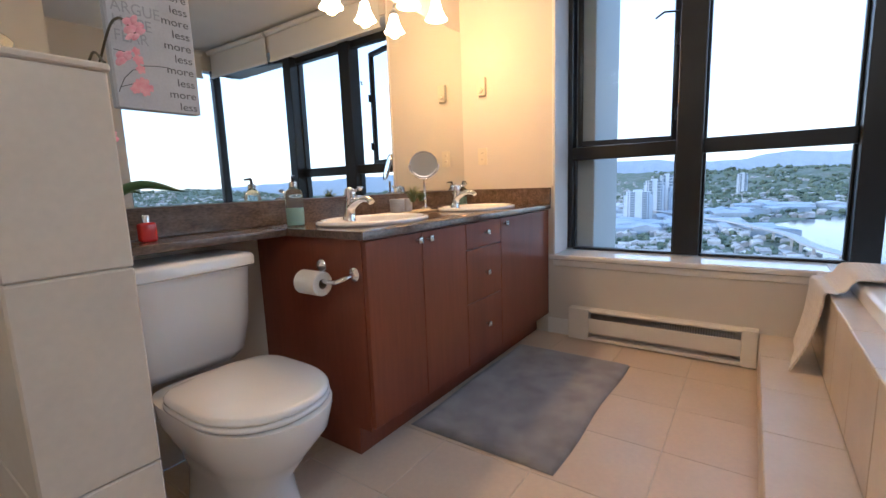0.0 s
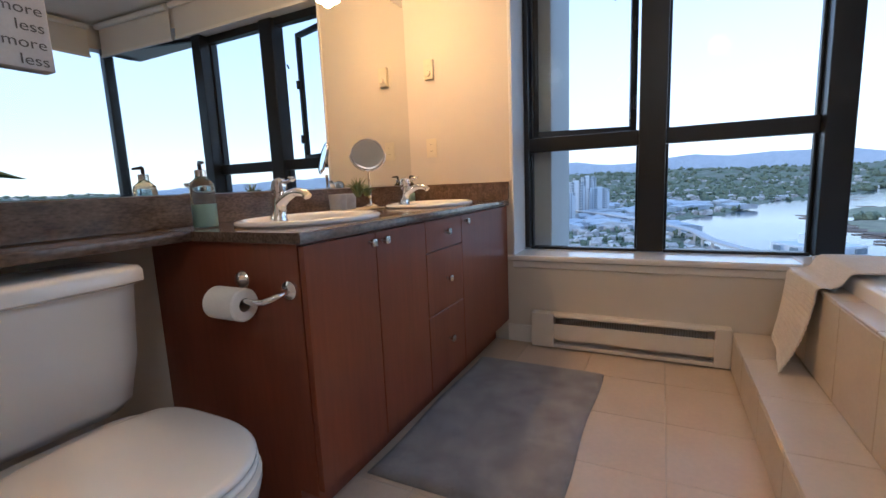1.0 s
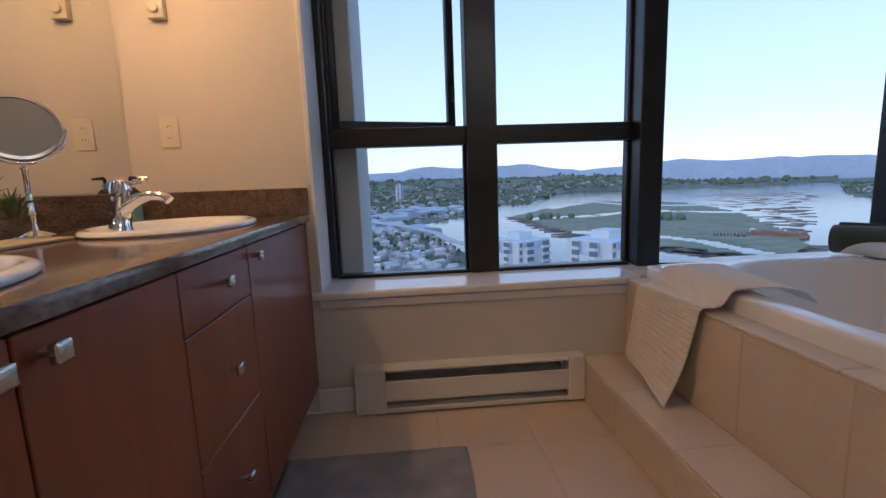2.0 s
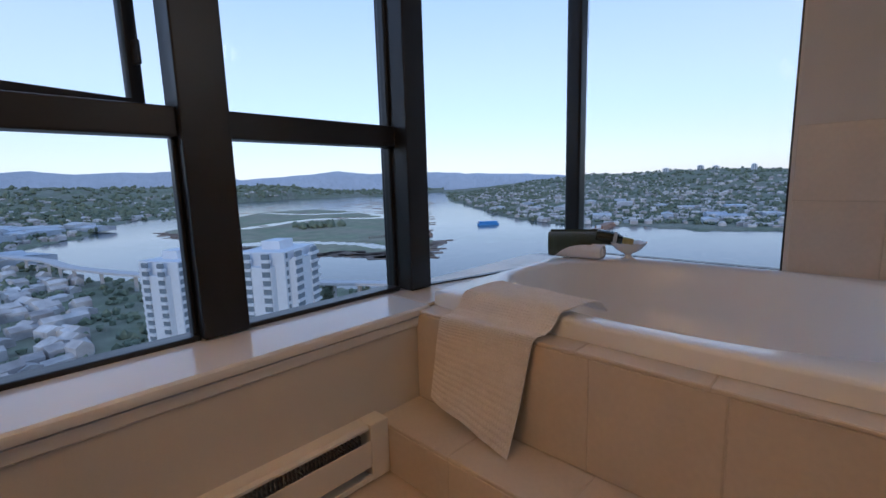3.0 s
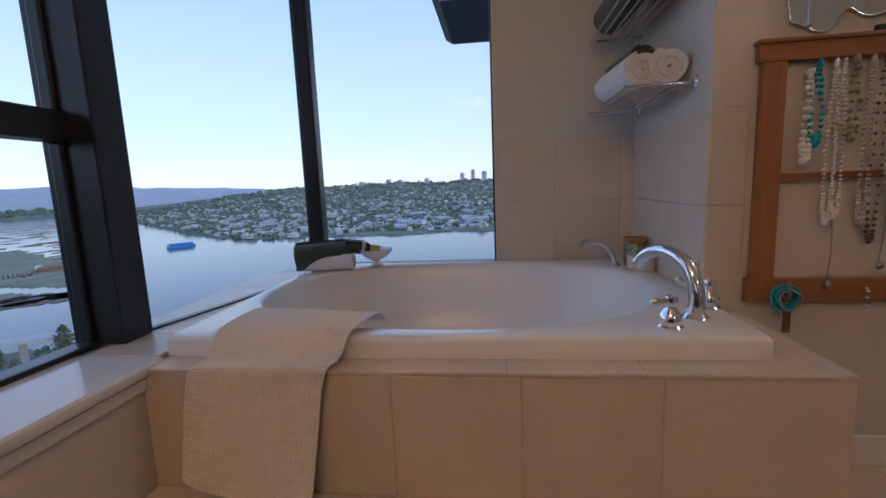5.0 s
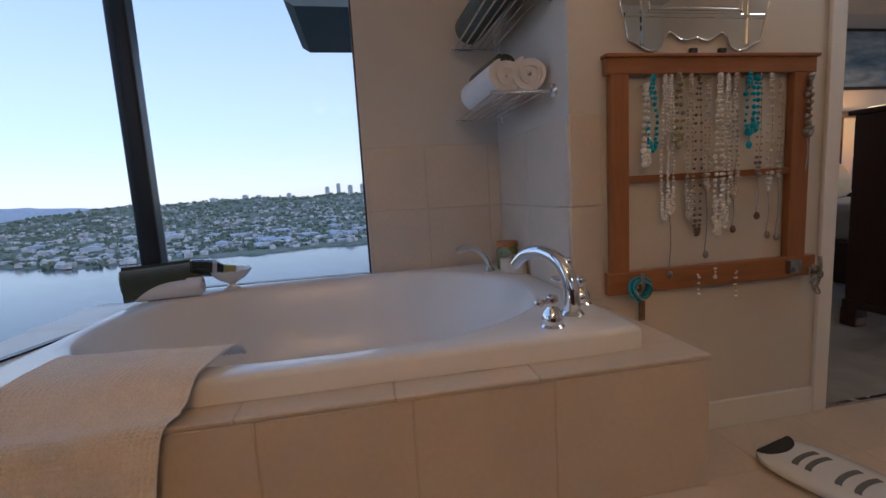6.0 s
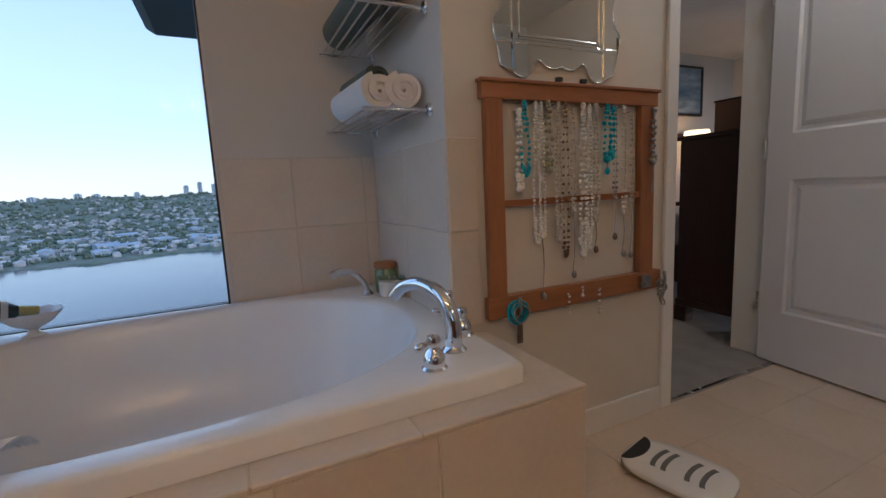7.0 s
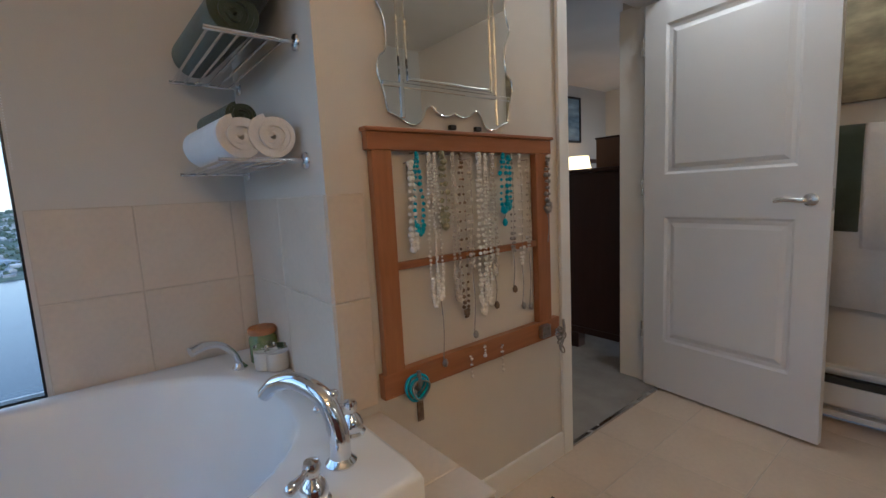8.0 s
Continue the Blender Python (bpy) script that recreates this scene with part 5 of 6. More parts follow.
ZN = 1.268
strand("necklace", -1.745, ZN, 1.03, 0.020, 0.0058, TURQ, "turquoise bead necklace hanging in a loop", 1)
strand("necklace", -1.722, 1.24, 0.985, 0.012, 0.0065, PEARL, "large pearl necklace beside the turquoise beads", 2)
strand("necklace", -1.790, ZN, 0.80, 0.016, 0.0042, PEARL, "long string of small pearls", 3)
strand("necklace", -1.812, ZN, 0.82, 0.014, 0.0042, PEARL, "long double string of small pearls", 4, SILVER, 0.20)
strand("necklace", -1.842, ZN, 1.045, 0.015, 0.0075, OLIVE, "olive and jade stone necklace", 5)
strand("necklace", -1.885, ZN, 0.80, 0.014, 0.0045, CRYST, "grey crystal necklace on a fine chain", 6)
strand("necklace", -1.915, ZN, 0.74, 0.018, 0.0045, BROWNB, "long necklace of brown and grey beads", 7, None, 0.0, 3.2)
strand("necklace", -1.950, 1.25, 0.90, 0.012, 0.0046, CRYST, "pink-grey crystal necklace with a silver drop", 8, SILVER, 0.22, 2.6)
strand("necklace", -1.995, ZN, 0.735, 0.016, 0.0060, PEARL, "mixed pearl necklace hanging long", 9)
strand("necklace", -2.025, ZN, 0.76, 0.012, 0.0042, PEARL, "thin pearl necklace hanging straight down", 10)
strand("necklace", -2.055, ZN, 0.86, 0.015, 0.0050, CRYST, "smoky crystal bead necklace", 11, BROWNB, 0.10)
strand("necklace", -2.110, ZN, 1.075, 0.022, 0.0068, TURQ, "chunky turquoise necklace with a tassel", 12, TURQ, 0.03)
strand("necklace", -2.135, 1.262, 1.085, 0.014, 0.0062, TURQ, "chunky turquoise necklace with a tassel", 13)
strand("necklace", -2.150, ZN, 0.93, 0.012, 0.0040, SILVER, "silver bead necklace with a long drop", 14, BROWNB, 0.13, 3.0)
strand("necklace", -2.195, ZN, 0.88, 0.012, 0.0042, PEARL, "thin pearl and gold necklace", 15, SILVER, 0.15, 3.4)
strand("necklace", -2.235, 1.25, 0.92, 0.010, 0.0038, CRYST, "fine crystal chain necklace", 16, SILVER, 0.20, 3.0)
strand("necklace", -2.350, 1.262, 1.06, 0.012, 0.0070, SILVER, "dark silver link necklace on the frame edge", 17, None, 0.12)
for y, z0, z1, mat in ((-1.925, 0.60, 0.53, PEARL), (-2.075, 0.60, 0.505, PEARL), (-1.99, 0.62, 0.585, PEARL)):
    strand("earring", y, z0, z1, 0.004, 0.0036, mat, "pearl drop earring on the lower rail", int(z1 * 1000), None, 0.0, 3.0)
br = thing("bracelet_coil", JX - 0.06, JL - 0.085, JB - 0.05, "coil of turquoise bracelets looped on a hook", "bracelets")
rnd = random.Random(77)
for i in range(9):
    cy, cz, r = JL - 0.085 + rnd.uniform(-0.006, 0.006), JB - 0.012 + rnd.uniform(-0.008, 0.006), 0.036 + rnd.uniform(-0.010, 0.006)
    pts = [(JX - 0.050 - 0.0032 * i + 0.006 * math.sin(2 * a), cy + r * math.cos(a), cz + r * math.sin(a)) for a in [2 * math.pi * k / 28 for k in range(29)]]
    part("bracelet", pipe(pts, 0.0032, 7), TURQ if i % 4 else SILVER, br, smooth=60)
part("leather_tag", slab(JX - 0.058, JX - 0.052, JL - 0.105, JL - 0.082, JB - 0.125, JB - 0.045, bevel=0.003), BROWNB, br)
rg = thing("ring_cluster", JX - 0.06, JR - 0.02, JB - 0.05, "dark silver rings and charms hung on a hook", "rings")
for i in range(7):
    r = 0.016 + 0.004 * math.sin(i * 2)
    cy, cz = JR - 0.02 + 0.006 * math.sin(i * 3), JB - 0.012 - 0.012 * i
    pts = [(JX - 0.060 + 0.010 * math.sin(a + i), cy + r * math.cos(a), cz + r * math.sin(a)) for a in [2 * math.pi * k / 20 for k in range(21)]]
    part("ring", pipe(pts, 0.003, 6), SILVER, rg, smooth=60)

# ---- scalloped mirror above it ----
vmir = thing("scalloped_mirror", JX - 0.006, -1.925, 1.36, "frameless antique mirror with a wavy scalloped edge", "mirror")
half = [(0.0, 1.395), (0.035, 1.385), (0.065, 1.392), (0.095, 1.410), (0.115, 1.395), (0.128, 1.368), (0.155, 1.352), (0.185, 1.356), (0.215, 1.372), (0.238, 1.380), (0.248, 1.385), (0.252, 1.41), (0.262, 1.45), (0.274, 1.49), (0.268, 1.53), (0.246, 1.552), (0.240, 1.60), (0.246, 1.645), (0.268, 1.69), (0.252, 1.74), (0.246, 1.82), (0.252, 1.90), (0.268, 1.95), (0.246, 2.0), (0.262, 2.05), (0.2, 2.10), (0.1, 2.13), (0.0, 2.16)]
cy = -1.925
left_half = [tuple(v)[:2] for v in curve_points([(a, b, 0) for a, b in half], 4)]
outline = [(cy - a, b) for a, b in left_half] + [(cy + a, b) for a, b in left_half[::-1][1:-1]]
m_yz = Matrix(((0, 0, 1, 0), (1, 0, 0, 0), (0, 1, 0, 0), (0, 0, 0, 1)))
bm = bmesh.new()
prism(bm, outline, JX - 0.010, JX - 0.003, m_yz)
part("mirror_glass", bm, MIRROR, vmir)
for k in (-1, 1):
    for w0, w1 in ((0.168, 0.176), (0.190, 0.204)):
        a, b = sorted((cy + k * w0, cy + k * w1))
        part("bevel_strip", slab(JX - 0.0145, JX - 0.010, a, b, 1.37 if w0 > 0.18 else 1.475, 2.08, bevel=0.002, seg=1), MIRROR, vmir)
for z0, z1 in ((1.455, 1.469), (1.478, 1.486)):
    part("bevel_strip", slab(JX - 0.0140, JX - 0.010, cy - 0.262 if z0 < 1.47 else cy - 0.168, cy + 0.262 if z0 < 1.47 else cy + 0.168, z0, z1, bevel=0.002, seg=1), MIRROR, vmir)
bm = bmesh.new()
ring = [(JX - 0.0102, y, z) for y, z in outline]
tube(bm, ring + [ring[0]], 0.0028, 6)
part("edge_bead", bm, MIRROR, vmir, smooth=60)
for y in (cy - 0.10, cy + 0.01):
    part("clip", slab(JX - 0.016, JX - 0.001, y - 0.012, y + 0.012, 1.3455, 1.360, bevel=0.002), DARKM, vmir)

# ---- behind the open door ----
bar = thing("towel_bar", 1.4, YS + 0.05, 1.44, "chrome towel bar on the wall behind the door", "towel bar")
part("rod", pipe([(0.95, YS + 0.06, 1.44), (1.76, YS + 0.06, 1.44)], 0.009, 12), CHROME, bar, smooth=60)
for x in (0.96, 1.75):
    part("bracket", turned([(0.024, 0.0), (0.024, 0.006), (0.012, 0.012), (0.010, 0.058)], pose(x, YS + 0.0005, 1.44, -90, 0, 0), 18), CHROME, bar, smooth=40)

moved(bar, 0.10, 0, -0.13)


def hung(name, x0, x1, zb, mat, label, off):
    t = thing(name, (x0 + x1) / 2, YS + 0.06, zb, label, "towel", "hung towels")
    bm = bmesh.new()
    prof = [(-off, zb + 0.05), (-off, 1.2), (-off * 0.95, 1.43), (-off * 0.5, 1.455 + off * 0.6), (0.0, 1.459 + off * 0.7), (off * 0.5, 1.455 + off * 0.6), (off, 1.43), (off, 1.2), (off * 1.1, zb)]
    n = 26
    rows_ = []
    for i in range(n + 1):
        x = x0 + (x1 - x0) * i / n
        rows_.append([bm.verts.new((x, YS + 0.06 + y + (0.006 * math.sin(x * 42) if z < 1.3 and y > 0 else 0), z + 0.004 * math.sin(x * 17))) for y, z in prof])
    for a, b in zip(rows_, rows_[1:]):
        for k in range(len(prof) - 1):
            bm.faces.new((a[k], a[k + 1], b[k + 1], b[k]))
    ob = part("cloth", bm, mat, t, smooth=70)
    ob.modifiers.new("thick", "SOLIDIFY").thickness = 0.005
    moved(t, 0.10, 0, -0.13)


hung("hung_towel", 1.05, 1.66, 0.68, TOWELW, "large white bath towel on the bar", 0.014)
hung("hung_towel", 1.50, 1.60, 1.02, TOWELG, "dark green hand towel over the white one", 0.024)
hung("hung_towel", 1.15, 1.493, 0.95, TOWELW, "white hand towel over the bath towel", 0.026)
PAINT = material("leaf_painting", (0.36, 0.31, 0.18), 0.6, second=(0.10, 0.07, 0.045), scale=4.5, amount=1.0, fine=0.35, fine_scale=14, stretch=(0.7, 1, 1.8), bump=0.1)
pic = thing("wall_painting", 1.33, YS + 0.02, 1.55, "brown and cream leaf painting on canvas", "painting")
part("canvas", slab(0.95, 1.795, YS + 0.0005, YS + 0.032, 1.545, 2.15, bevel=0.003), PAINT, pic)
moved(pic, 0.08, 0, -0.10)
heater2 = thing("baseboard_heater", 1.3, YS + 0.03, 0.03, "white baseboard heater behind the open door", "heater")
part("casing", slab(0.9, 1.85, YS + 0.0005, YS + 0.012, 0.03, 0.262), HEATM, heater2)
part("front_panel", slab(0.9, 1.85, YS + 0.055, YS + 0.062, 0.085, 0.185, bevel=0.002), TRIM, heater2)
part("top_cap", slab(0.9, 1.85, YS + 0.0125, YS + 0.062, 0.245, 0.262, bevel=0.003), TRIM, heater2)
part("bottom_lip", slab(0.9, 1.85, YS + 0.0125, YS + 0.060, 0.03, 0.055, bevel=0.003), TRIM, heater2)
part("element", slab(0.92, 1.83, YS + 0.015, YS + 0.050, 0.10, 0.215), DARKM, heater2)

# ---- bedroom ----
MAHOG = material("dark_mahogany", (0.040, 0.015, 0.010), 0.35, second=(0.028, 0.010, 0.008), scale=4, amount=0.9, fine=0.12, fine_scale=50, stretch=(1, 1, 0.1), coat=0.15)
dr = thing("dresser", 2.88, -3.9, 0, "tall dark mahogany chest of drawers on bracket feet", "dresser")
DX0, DX1, DY0, DY1 = 2.64, 3.12, -4.45, -3.60
part("body", slab(DX0 + 0.01, DX1 - 0.01, DY0 + 0.01, DY1 - 0.01, 0.13, 1.235, bevel=0.003), MAHOG, dr)
part("top", slab(DX0 - 0.008, DX1 + 0.015, DY0 - 0.008, DY1 + 0.015, 1.235, 1.262, bevel=0.006), MAHOG, dr)
part("plinth", slab(DX0, DX1, DY0, DY1, 0.115, 0.16, bevel=0.004), MAHOG, dr)
for x in (DX0 + 0.04, DX1 - 0.04):
    for y in (DY0 + 0.04, DY1 - 0.04):
        part("foot", slab(x - 0.045, x + 0.045, y - 0.045, y + 0.045, 0.004, 0.115, bevel=0.01), MAHOG, dr)
for i in range(5):
    part("drawer_front", slab(DX1 - 0.0095, DX1 + 0.008, DY0 + 0.03, DY1 - 0.03, 0.18 + i * 0.21, 0.375 + i * 0.21, bevel=0.004), MAHOG, dr)
bx = thing("keepsake_box", 2.83, -3.8, 1.262, "brown wooden box standing on the dresser", "box")
part("box_body", slab(2.73, 2.935, -3.92, -3.68, 1.2625, 1.45, bevel=0.004), material("brown_box", (0.21, 0.125, 0.085), 0.6, scale=6, fine=0.1), bx)
part("box_lid", slab(2.725, 2.94, -3.925, -3.675, 1.45, 1.462, bevel=0.003), MAHOG, bx)
SEA = material("sea_painting", (0.30, 0.38, 0.45), 0.6, second=(0.06, 0.13, 0.22), scale=2.6, amount=1.0, fine=0.35, fine_scale=9, stretch=(1, 0.6, 2.2), bump=0.1)
pic = thing("wall_painting", 4.88, -5.5, 1.6, "blue and cream seascape painting in a black frame", "painting")
part("canvas", slab(4.875, 4.884, -6.02, -4.6, 1.63, 2.18), SEA, pic)
for a in ((4.862, 4.8995, -6.045, -6.02, 1.605, 2.205), (4.862, 4.8995, -4.6, -4.575, 1.605, 2.205), (4.862, 4.8995, -6.02, -4.6, 1.605, 1.63), (4.862, 4.8995, -6.02, -4.6, 2.18, 2.205)):
    part("frame", slab(*a), BLACKP, pic)
moved(pic, 0, -0.36, 0.14)
bed = thing("bed", 4.0, -5.0, 0, "made bed with pale linen and a dark headboard", "bed")
part("headboard", slab(4.83, 4.895, -5.75, -3.9, 0.004, 1.46, bevel=0.01), MAHOG, bed)
part("cap_rail", slab(4.80, 4.895, -6.7, -3.88, 1.4605, 1.52, bevel=0.008), MAHOG, bed)
part("base", slab(3.05, 4.83, -5.6, -4.6, 0.004, 0.36, bevel=0.02), MAHOG, bed)
part("mattress", slab(3.05, 4.82, -5.62, -4.58, 0.3605, 0.66, bevel=0.07, seg=4), material("pale_linen", (0.50, 0.48, 0.44), 0.9, second=(0.40, 0.38, 0.35), scale=5, amount=0.9, bump=0.5, bump_scale=12), bed, smooth=60)
for py in (-5.35, -4.85):
    t = thing("pillow", 4.6, py, 0.66, "yellow patterned pillow leaning on the headboard", "pillow", "bed pillows")
    bm = bmesh.new()
    loft(bm, [[pose(4.66, py, 0.84, 0, -68, 0) @ Vector((x, y, z)) for x, y in superoval(0, 0, a, b, 3.0, 40)] for a, b, z in ((0.15, 0.2, -0.07), (0.19, 0.245, -0.03), (0.20, 0.255, 0.0), (0.19, 0.245, 0.03), (0.15, 0.2, 0.07))], True, True)
    part("cover", bm, material("yellow_pillow", (0.55, 0.42, 0.16), 0.9, second=(0.50, 0.48, 0.44), scale=14, amount=1.0), t, smooth=80)
ns = thing("nightstand", 4.62, -5.98, 0, "dark wooden nightstand beside the bed", "nightstand")
part("body", slab(4.38, 4.79, -6.2, -5.78, 0.06, 0.66, bevel=0.006), MAHOG, ns)
part("top", slab(4.36, 4.80, -6.22, -5.76, 0.6605, 0.69, bevel=0.005), MAHOG, ns)
for x in (4.41, 4.76):
    for y in (-6.17, -5.81):
        part("foot", slab(x - 0.025, x + 0.025, y - 0.025, y + 0.025, 0.004, 0.06), MAHOG, ns)
lp = thing("table_lamp", 4.55, -5.86, 0.69, "lit table lamp with a tapered cream shade", "table lamp")
part("base", turned([(0.07, 0.0), (0.07, 0.015), (0.02, 0.03), (0.035, 0.10), (0.05, 0.20), (0.03, 0.32), (0.012, 0.36), (0.008, 0.62)], pose(4.55, -5.86, 0.6905), 24), material("lamp_ceramic", (0.30, 0.27, 0.24), 0.3, scale=6), lp, smooth=50)
sh = part("shade", turned([(0.165, 0.0), (0.13, 0.22)], pose(4.55, -5.86, 1.30), 32, False), material("lamp_shade_lit", (1.0, 0.70, 0.34), 0.8, scale=12, emit=1.7), lp, "glowing cream fabric shade", smooth=60)
sh.visible_shadow = False

# ---- the view: river valley far below ----
ZG = -84.0
WATER = material("river_water", (0.055, 0.075, 0.09), 0.13, second=(0.07, 0.09, 0.10), scale=0.004, rough_var=0.05, bump=0.15, bump_scale=0.05, ior=1.33)
LAND = material("valley_ground", (0.115, 0.145, 0.085), 0.95, second=(0.19, 0.19, 0.155), scale=0.012, amount=1.0, fine=0.35, fine_scale=0.06)
MARSH = material("marsh_ground", (0.25, 0.22, 0.16), 0.95, second=(0.17, 0.21, 0.12), scale=0.012, amount=1.0, fine=0.25, fine_scale=0.05)
# distance haze is mixed into the mountains' pale blue base colour
HILLM = material("haze_blue_mountain", (0.33, 0.39, 0.49), 1.0, second=(0.37, 0.43, 0.53), scale=0.004, amount=0.9, fine=0.08, fine_scale=0.02)
CONC = material("pale_concrete", (0.46, 0.46, 0.47), 0.85, second=(0.38, 0.38, 0.39), scale=0.3, fine=0.05, fine_scale=2)
TOWERM = material("white_tower_render", (0.56, 0.60, 0.65), 0.8, second=(0.48, 0.52, 0.57), scale=0.2, fine=0.05, fine_scale=1.5)
DARKWIN = material("dark_tower_glass", (0.16, 0.20, 0.24), 0.2, second=(0.16, 0.19, 0.22), scale=0.3, fine=0.2, fine_scale=1.0)
ROOFS = material("house_mix", (0.55, 0.54, 0.53), 0.85, second=(0.24, 0.23, 0.23), scale=0.03, amount=1.0, fine=0.35, fine_scale=0.11)
LEAF = material("far_foliage", (0.105, 0.135, 0.100), 0.95, second=(0.15, 0.175, 0.115), scale=0.05, amount=1.0, fine=0.35, fine_scale=0.4)
BARK = material("bark", (0.10, 0.075, 0.055), 0.95, scale=3, fine=0.3, fine_scale=20)
LOGM = material("log_boom", (0.15, 0.115, 0.09), 0.95, second=(0.22, 0.18, 0.15), scale=0.06, amount=1.0, fine=0.3, fine_scale=0.5)


def table(rows, x):
    for (a, p), (b, q) in zip(rows, rows[1:]):
        if x <= b:
            k = max(0.0, min(1.0, (x - a) / (b - a)))
            return p + (q - p) * k
    return rows[-1][1]


NEAR = [(-90, 1e5), (0.5, 1e5), (2, 870), (4, 640), (6, 545), (12, 470), (20, 415), (32, 350), (42, 318), (62, 300), (74, 220), (84, 100), (150, 80)]
FAR = [(-90, 1e5), (0.5, 870), (2, 920), (7, 1120), (11, 1580), (16, 1660), (20, 2900), (30, 3200), (40, 3200), (44, 4000), (47.5, 4300), (49.5, 2000), (52, 1700), (55, 1360), (59, 1080), (64, 900), (70, 850), (80, 800), (95, 800), (150, 780)]
ISLE_IN = [(13.5, 1040), (17, 850), (20, 725), (25, 620), (30, 578), (35, 560), (40, 525), (44, 530), (46.5, 640)]
ISLE_OUT = [(13.5, 1060), (16, 1200), (20, 1380), (25, 1650), (30, 1700), (35, 1450), (40, 1000), (44, 720), (46.5, 645)]


BEARING = [(-90, -90), (42, 42), (57, 52.3), (93, 87.5), (150, 148), (180, 180), (360, 360)]     # bends the bearings of the far bank


def polar(az, r, z=0.0):
    az = table(BEARING, az)
    return Vector((r * math.sin(radians(az)), r * math.cos(radians(az)), z))


def ground(az, r):
    """Height of the land, or of the river bed."""
    p = polar(az, r)
    n = noise.fractal(p * 0.004, 1.0, 2.0, 4)
    shore = 1 + 0.05 * noise.noise(p * 0.008) + 0.025 * noise.noise(p * 0.03)
    land = r < table(NEAR, az) * shore or r > table(FAR, az) * shore
    if land:
        h = 2.0 + 3.0 * max(0, n)
        if az > 48:
            rise = ease((r - 1150) / 1900) * ease((az - 50) / 22)
            h += rise * (100 + 12 * n) + 8 * ease((r - 850) / 500) * (0.5 + n)
        else:
            h += ease((r - 2300) / 1700) * (95 + 25 * n) * (1 - 0.75 * ease((az - 22) / 14) * (1 - ease((az - 50) / 6)))
            h += ease((r - 900) / 900) * 10 * (0.6 + n) * ease((12 - az) / 8)
        return ZG + h
    if 13.5 < az < 46.5:
        a, b = table(ISLE_IN, az), table(ISLE_OUT, az)
        k = noise.noise(p * 0.02) * 0.05 + 0.03 * noise.noise(p * 0.06)
        if a * (1 + k) < r < b * (1 + k):
            channel = abs(noise.noise(Vector((p.x * 0.0035 + 1.7, p.y * 0.0021, 2.0))))
            if channel > 0.055:
                return ZG + 0.9 + 0.6 * n
    return ZG - 4.0


radii = [70 * (4850 / 70) ** (i / 230) for i in range(231)]
azs = [-70 + 0.62 * i for i in range(340)]
verts, mats = [], []
for a in azs:
    for r in radii:
        q = polar(a, r)
        verts.append((q.x, q.y, ground(a, r)))
faces, mats = [], []
R = len(radii)
for i in range(len(azs) - 1):
    for j in range(R - 1):
        faces.append((i * R + j, i * R + j + 1, (i + 1) * R + j + 1, (i + 1) * R + j))
        mats.append(1 if 13.5 < azs[i] < 46.6 and 480 < radii[j] < 1750 else 0)
me = bpy.data.meshes.new("ground")
me.from_pydata(verts, [], faces)
me.materials.append(LAND)
me.materials.append(MARSH)
me.polygons.foreach_set("material_index", mats)
me.polygons.foreach_set("use_smooth", [True] * len(faces))
structure(new("ground", me), "wide river valley with low green land and hills", "land")
bm = bmesh.new()
bm.faces.new([bm.verts.new(polar(a, 4900, ZG)) for a in range(0, 360, 6)])
structure(part("water", bm, WATER), "calm pale river reflecting the evening sky", "river")

# mountains on the skyline
RIDGE = [(-75, 2.6), (-40, 2.4), (-20, 2.1), (-9, 1.9), (-5, 1.4), (-1, 1.6), (3.5, 2.2), (6, 1.8), (11, 1.9), (15, 2.0), (19, 1.3), (22, 0.9), (28, 1.3), (33, 1.7), (37, 1.3), (42, 1.4), (50, 1.2), (58, 0.9), (66, 0.5), (80, 0.2), (150, 0.2)]
bm = bmesh.new()
loops = []
for i in range(280):
    a = -75 + i * 0.8
    top = 4850 * math.tan(radians(table(RIDGE, a) + 0.16 * noise.fractal(Vector((a * 0.35, 0, 0)), 1.0, 2.0, 5)))
    loops.append([bm.verts.new(polar(a, 4800, ZG)), bm.verts.new(polar(a, 4830, 0.5 * top + 4)), bm.verts.new(polar(a, 4870, top + 4)), bm.verts.new(polar(a, 4950, ZG))])
for p, q in zip(loops, loops[1:]):
    for k in range(3):
        bm.faces.new((p[k], p[k + 1], q[k + 1], q[k]))
structure(part("backdrop_mountains", bm, HILLM, smooth=60), "mountains coloured pale haze-blue along the horizon", "mountains")


def scatter(n, az, r, seed, power=1.0):
    rnd = random.Random(seed)
    out = []
    while len(out) < n:
        a = rnd.uniform(*az)
        d = r[0] * (r[1] / r[0]) ** (rnd.random() ** power)
        z = ground(a, d)
        if z > ZG + 1.2:
            out.append((polar(a, d, z), a, d, rnd))
    return out


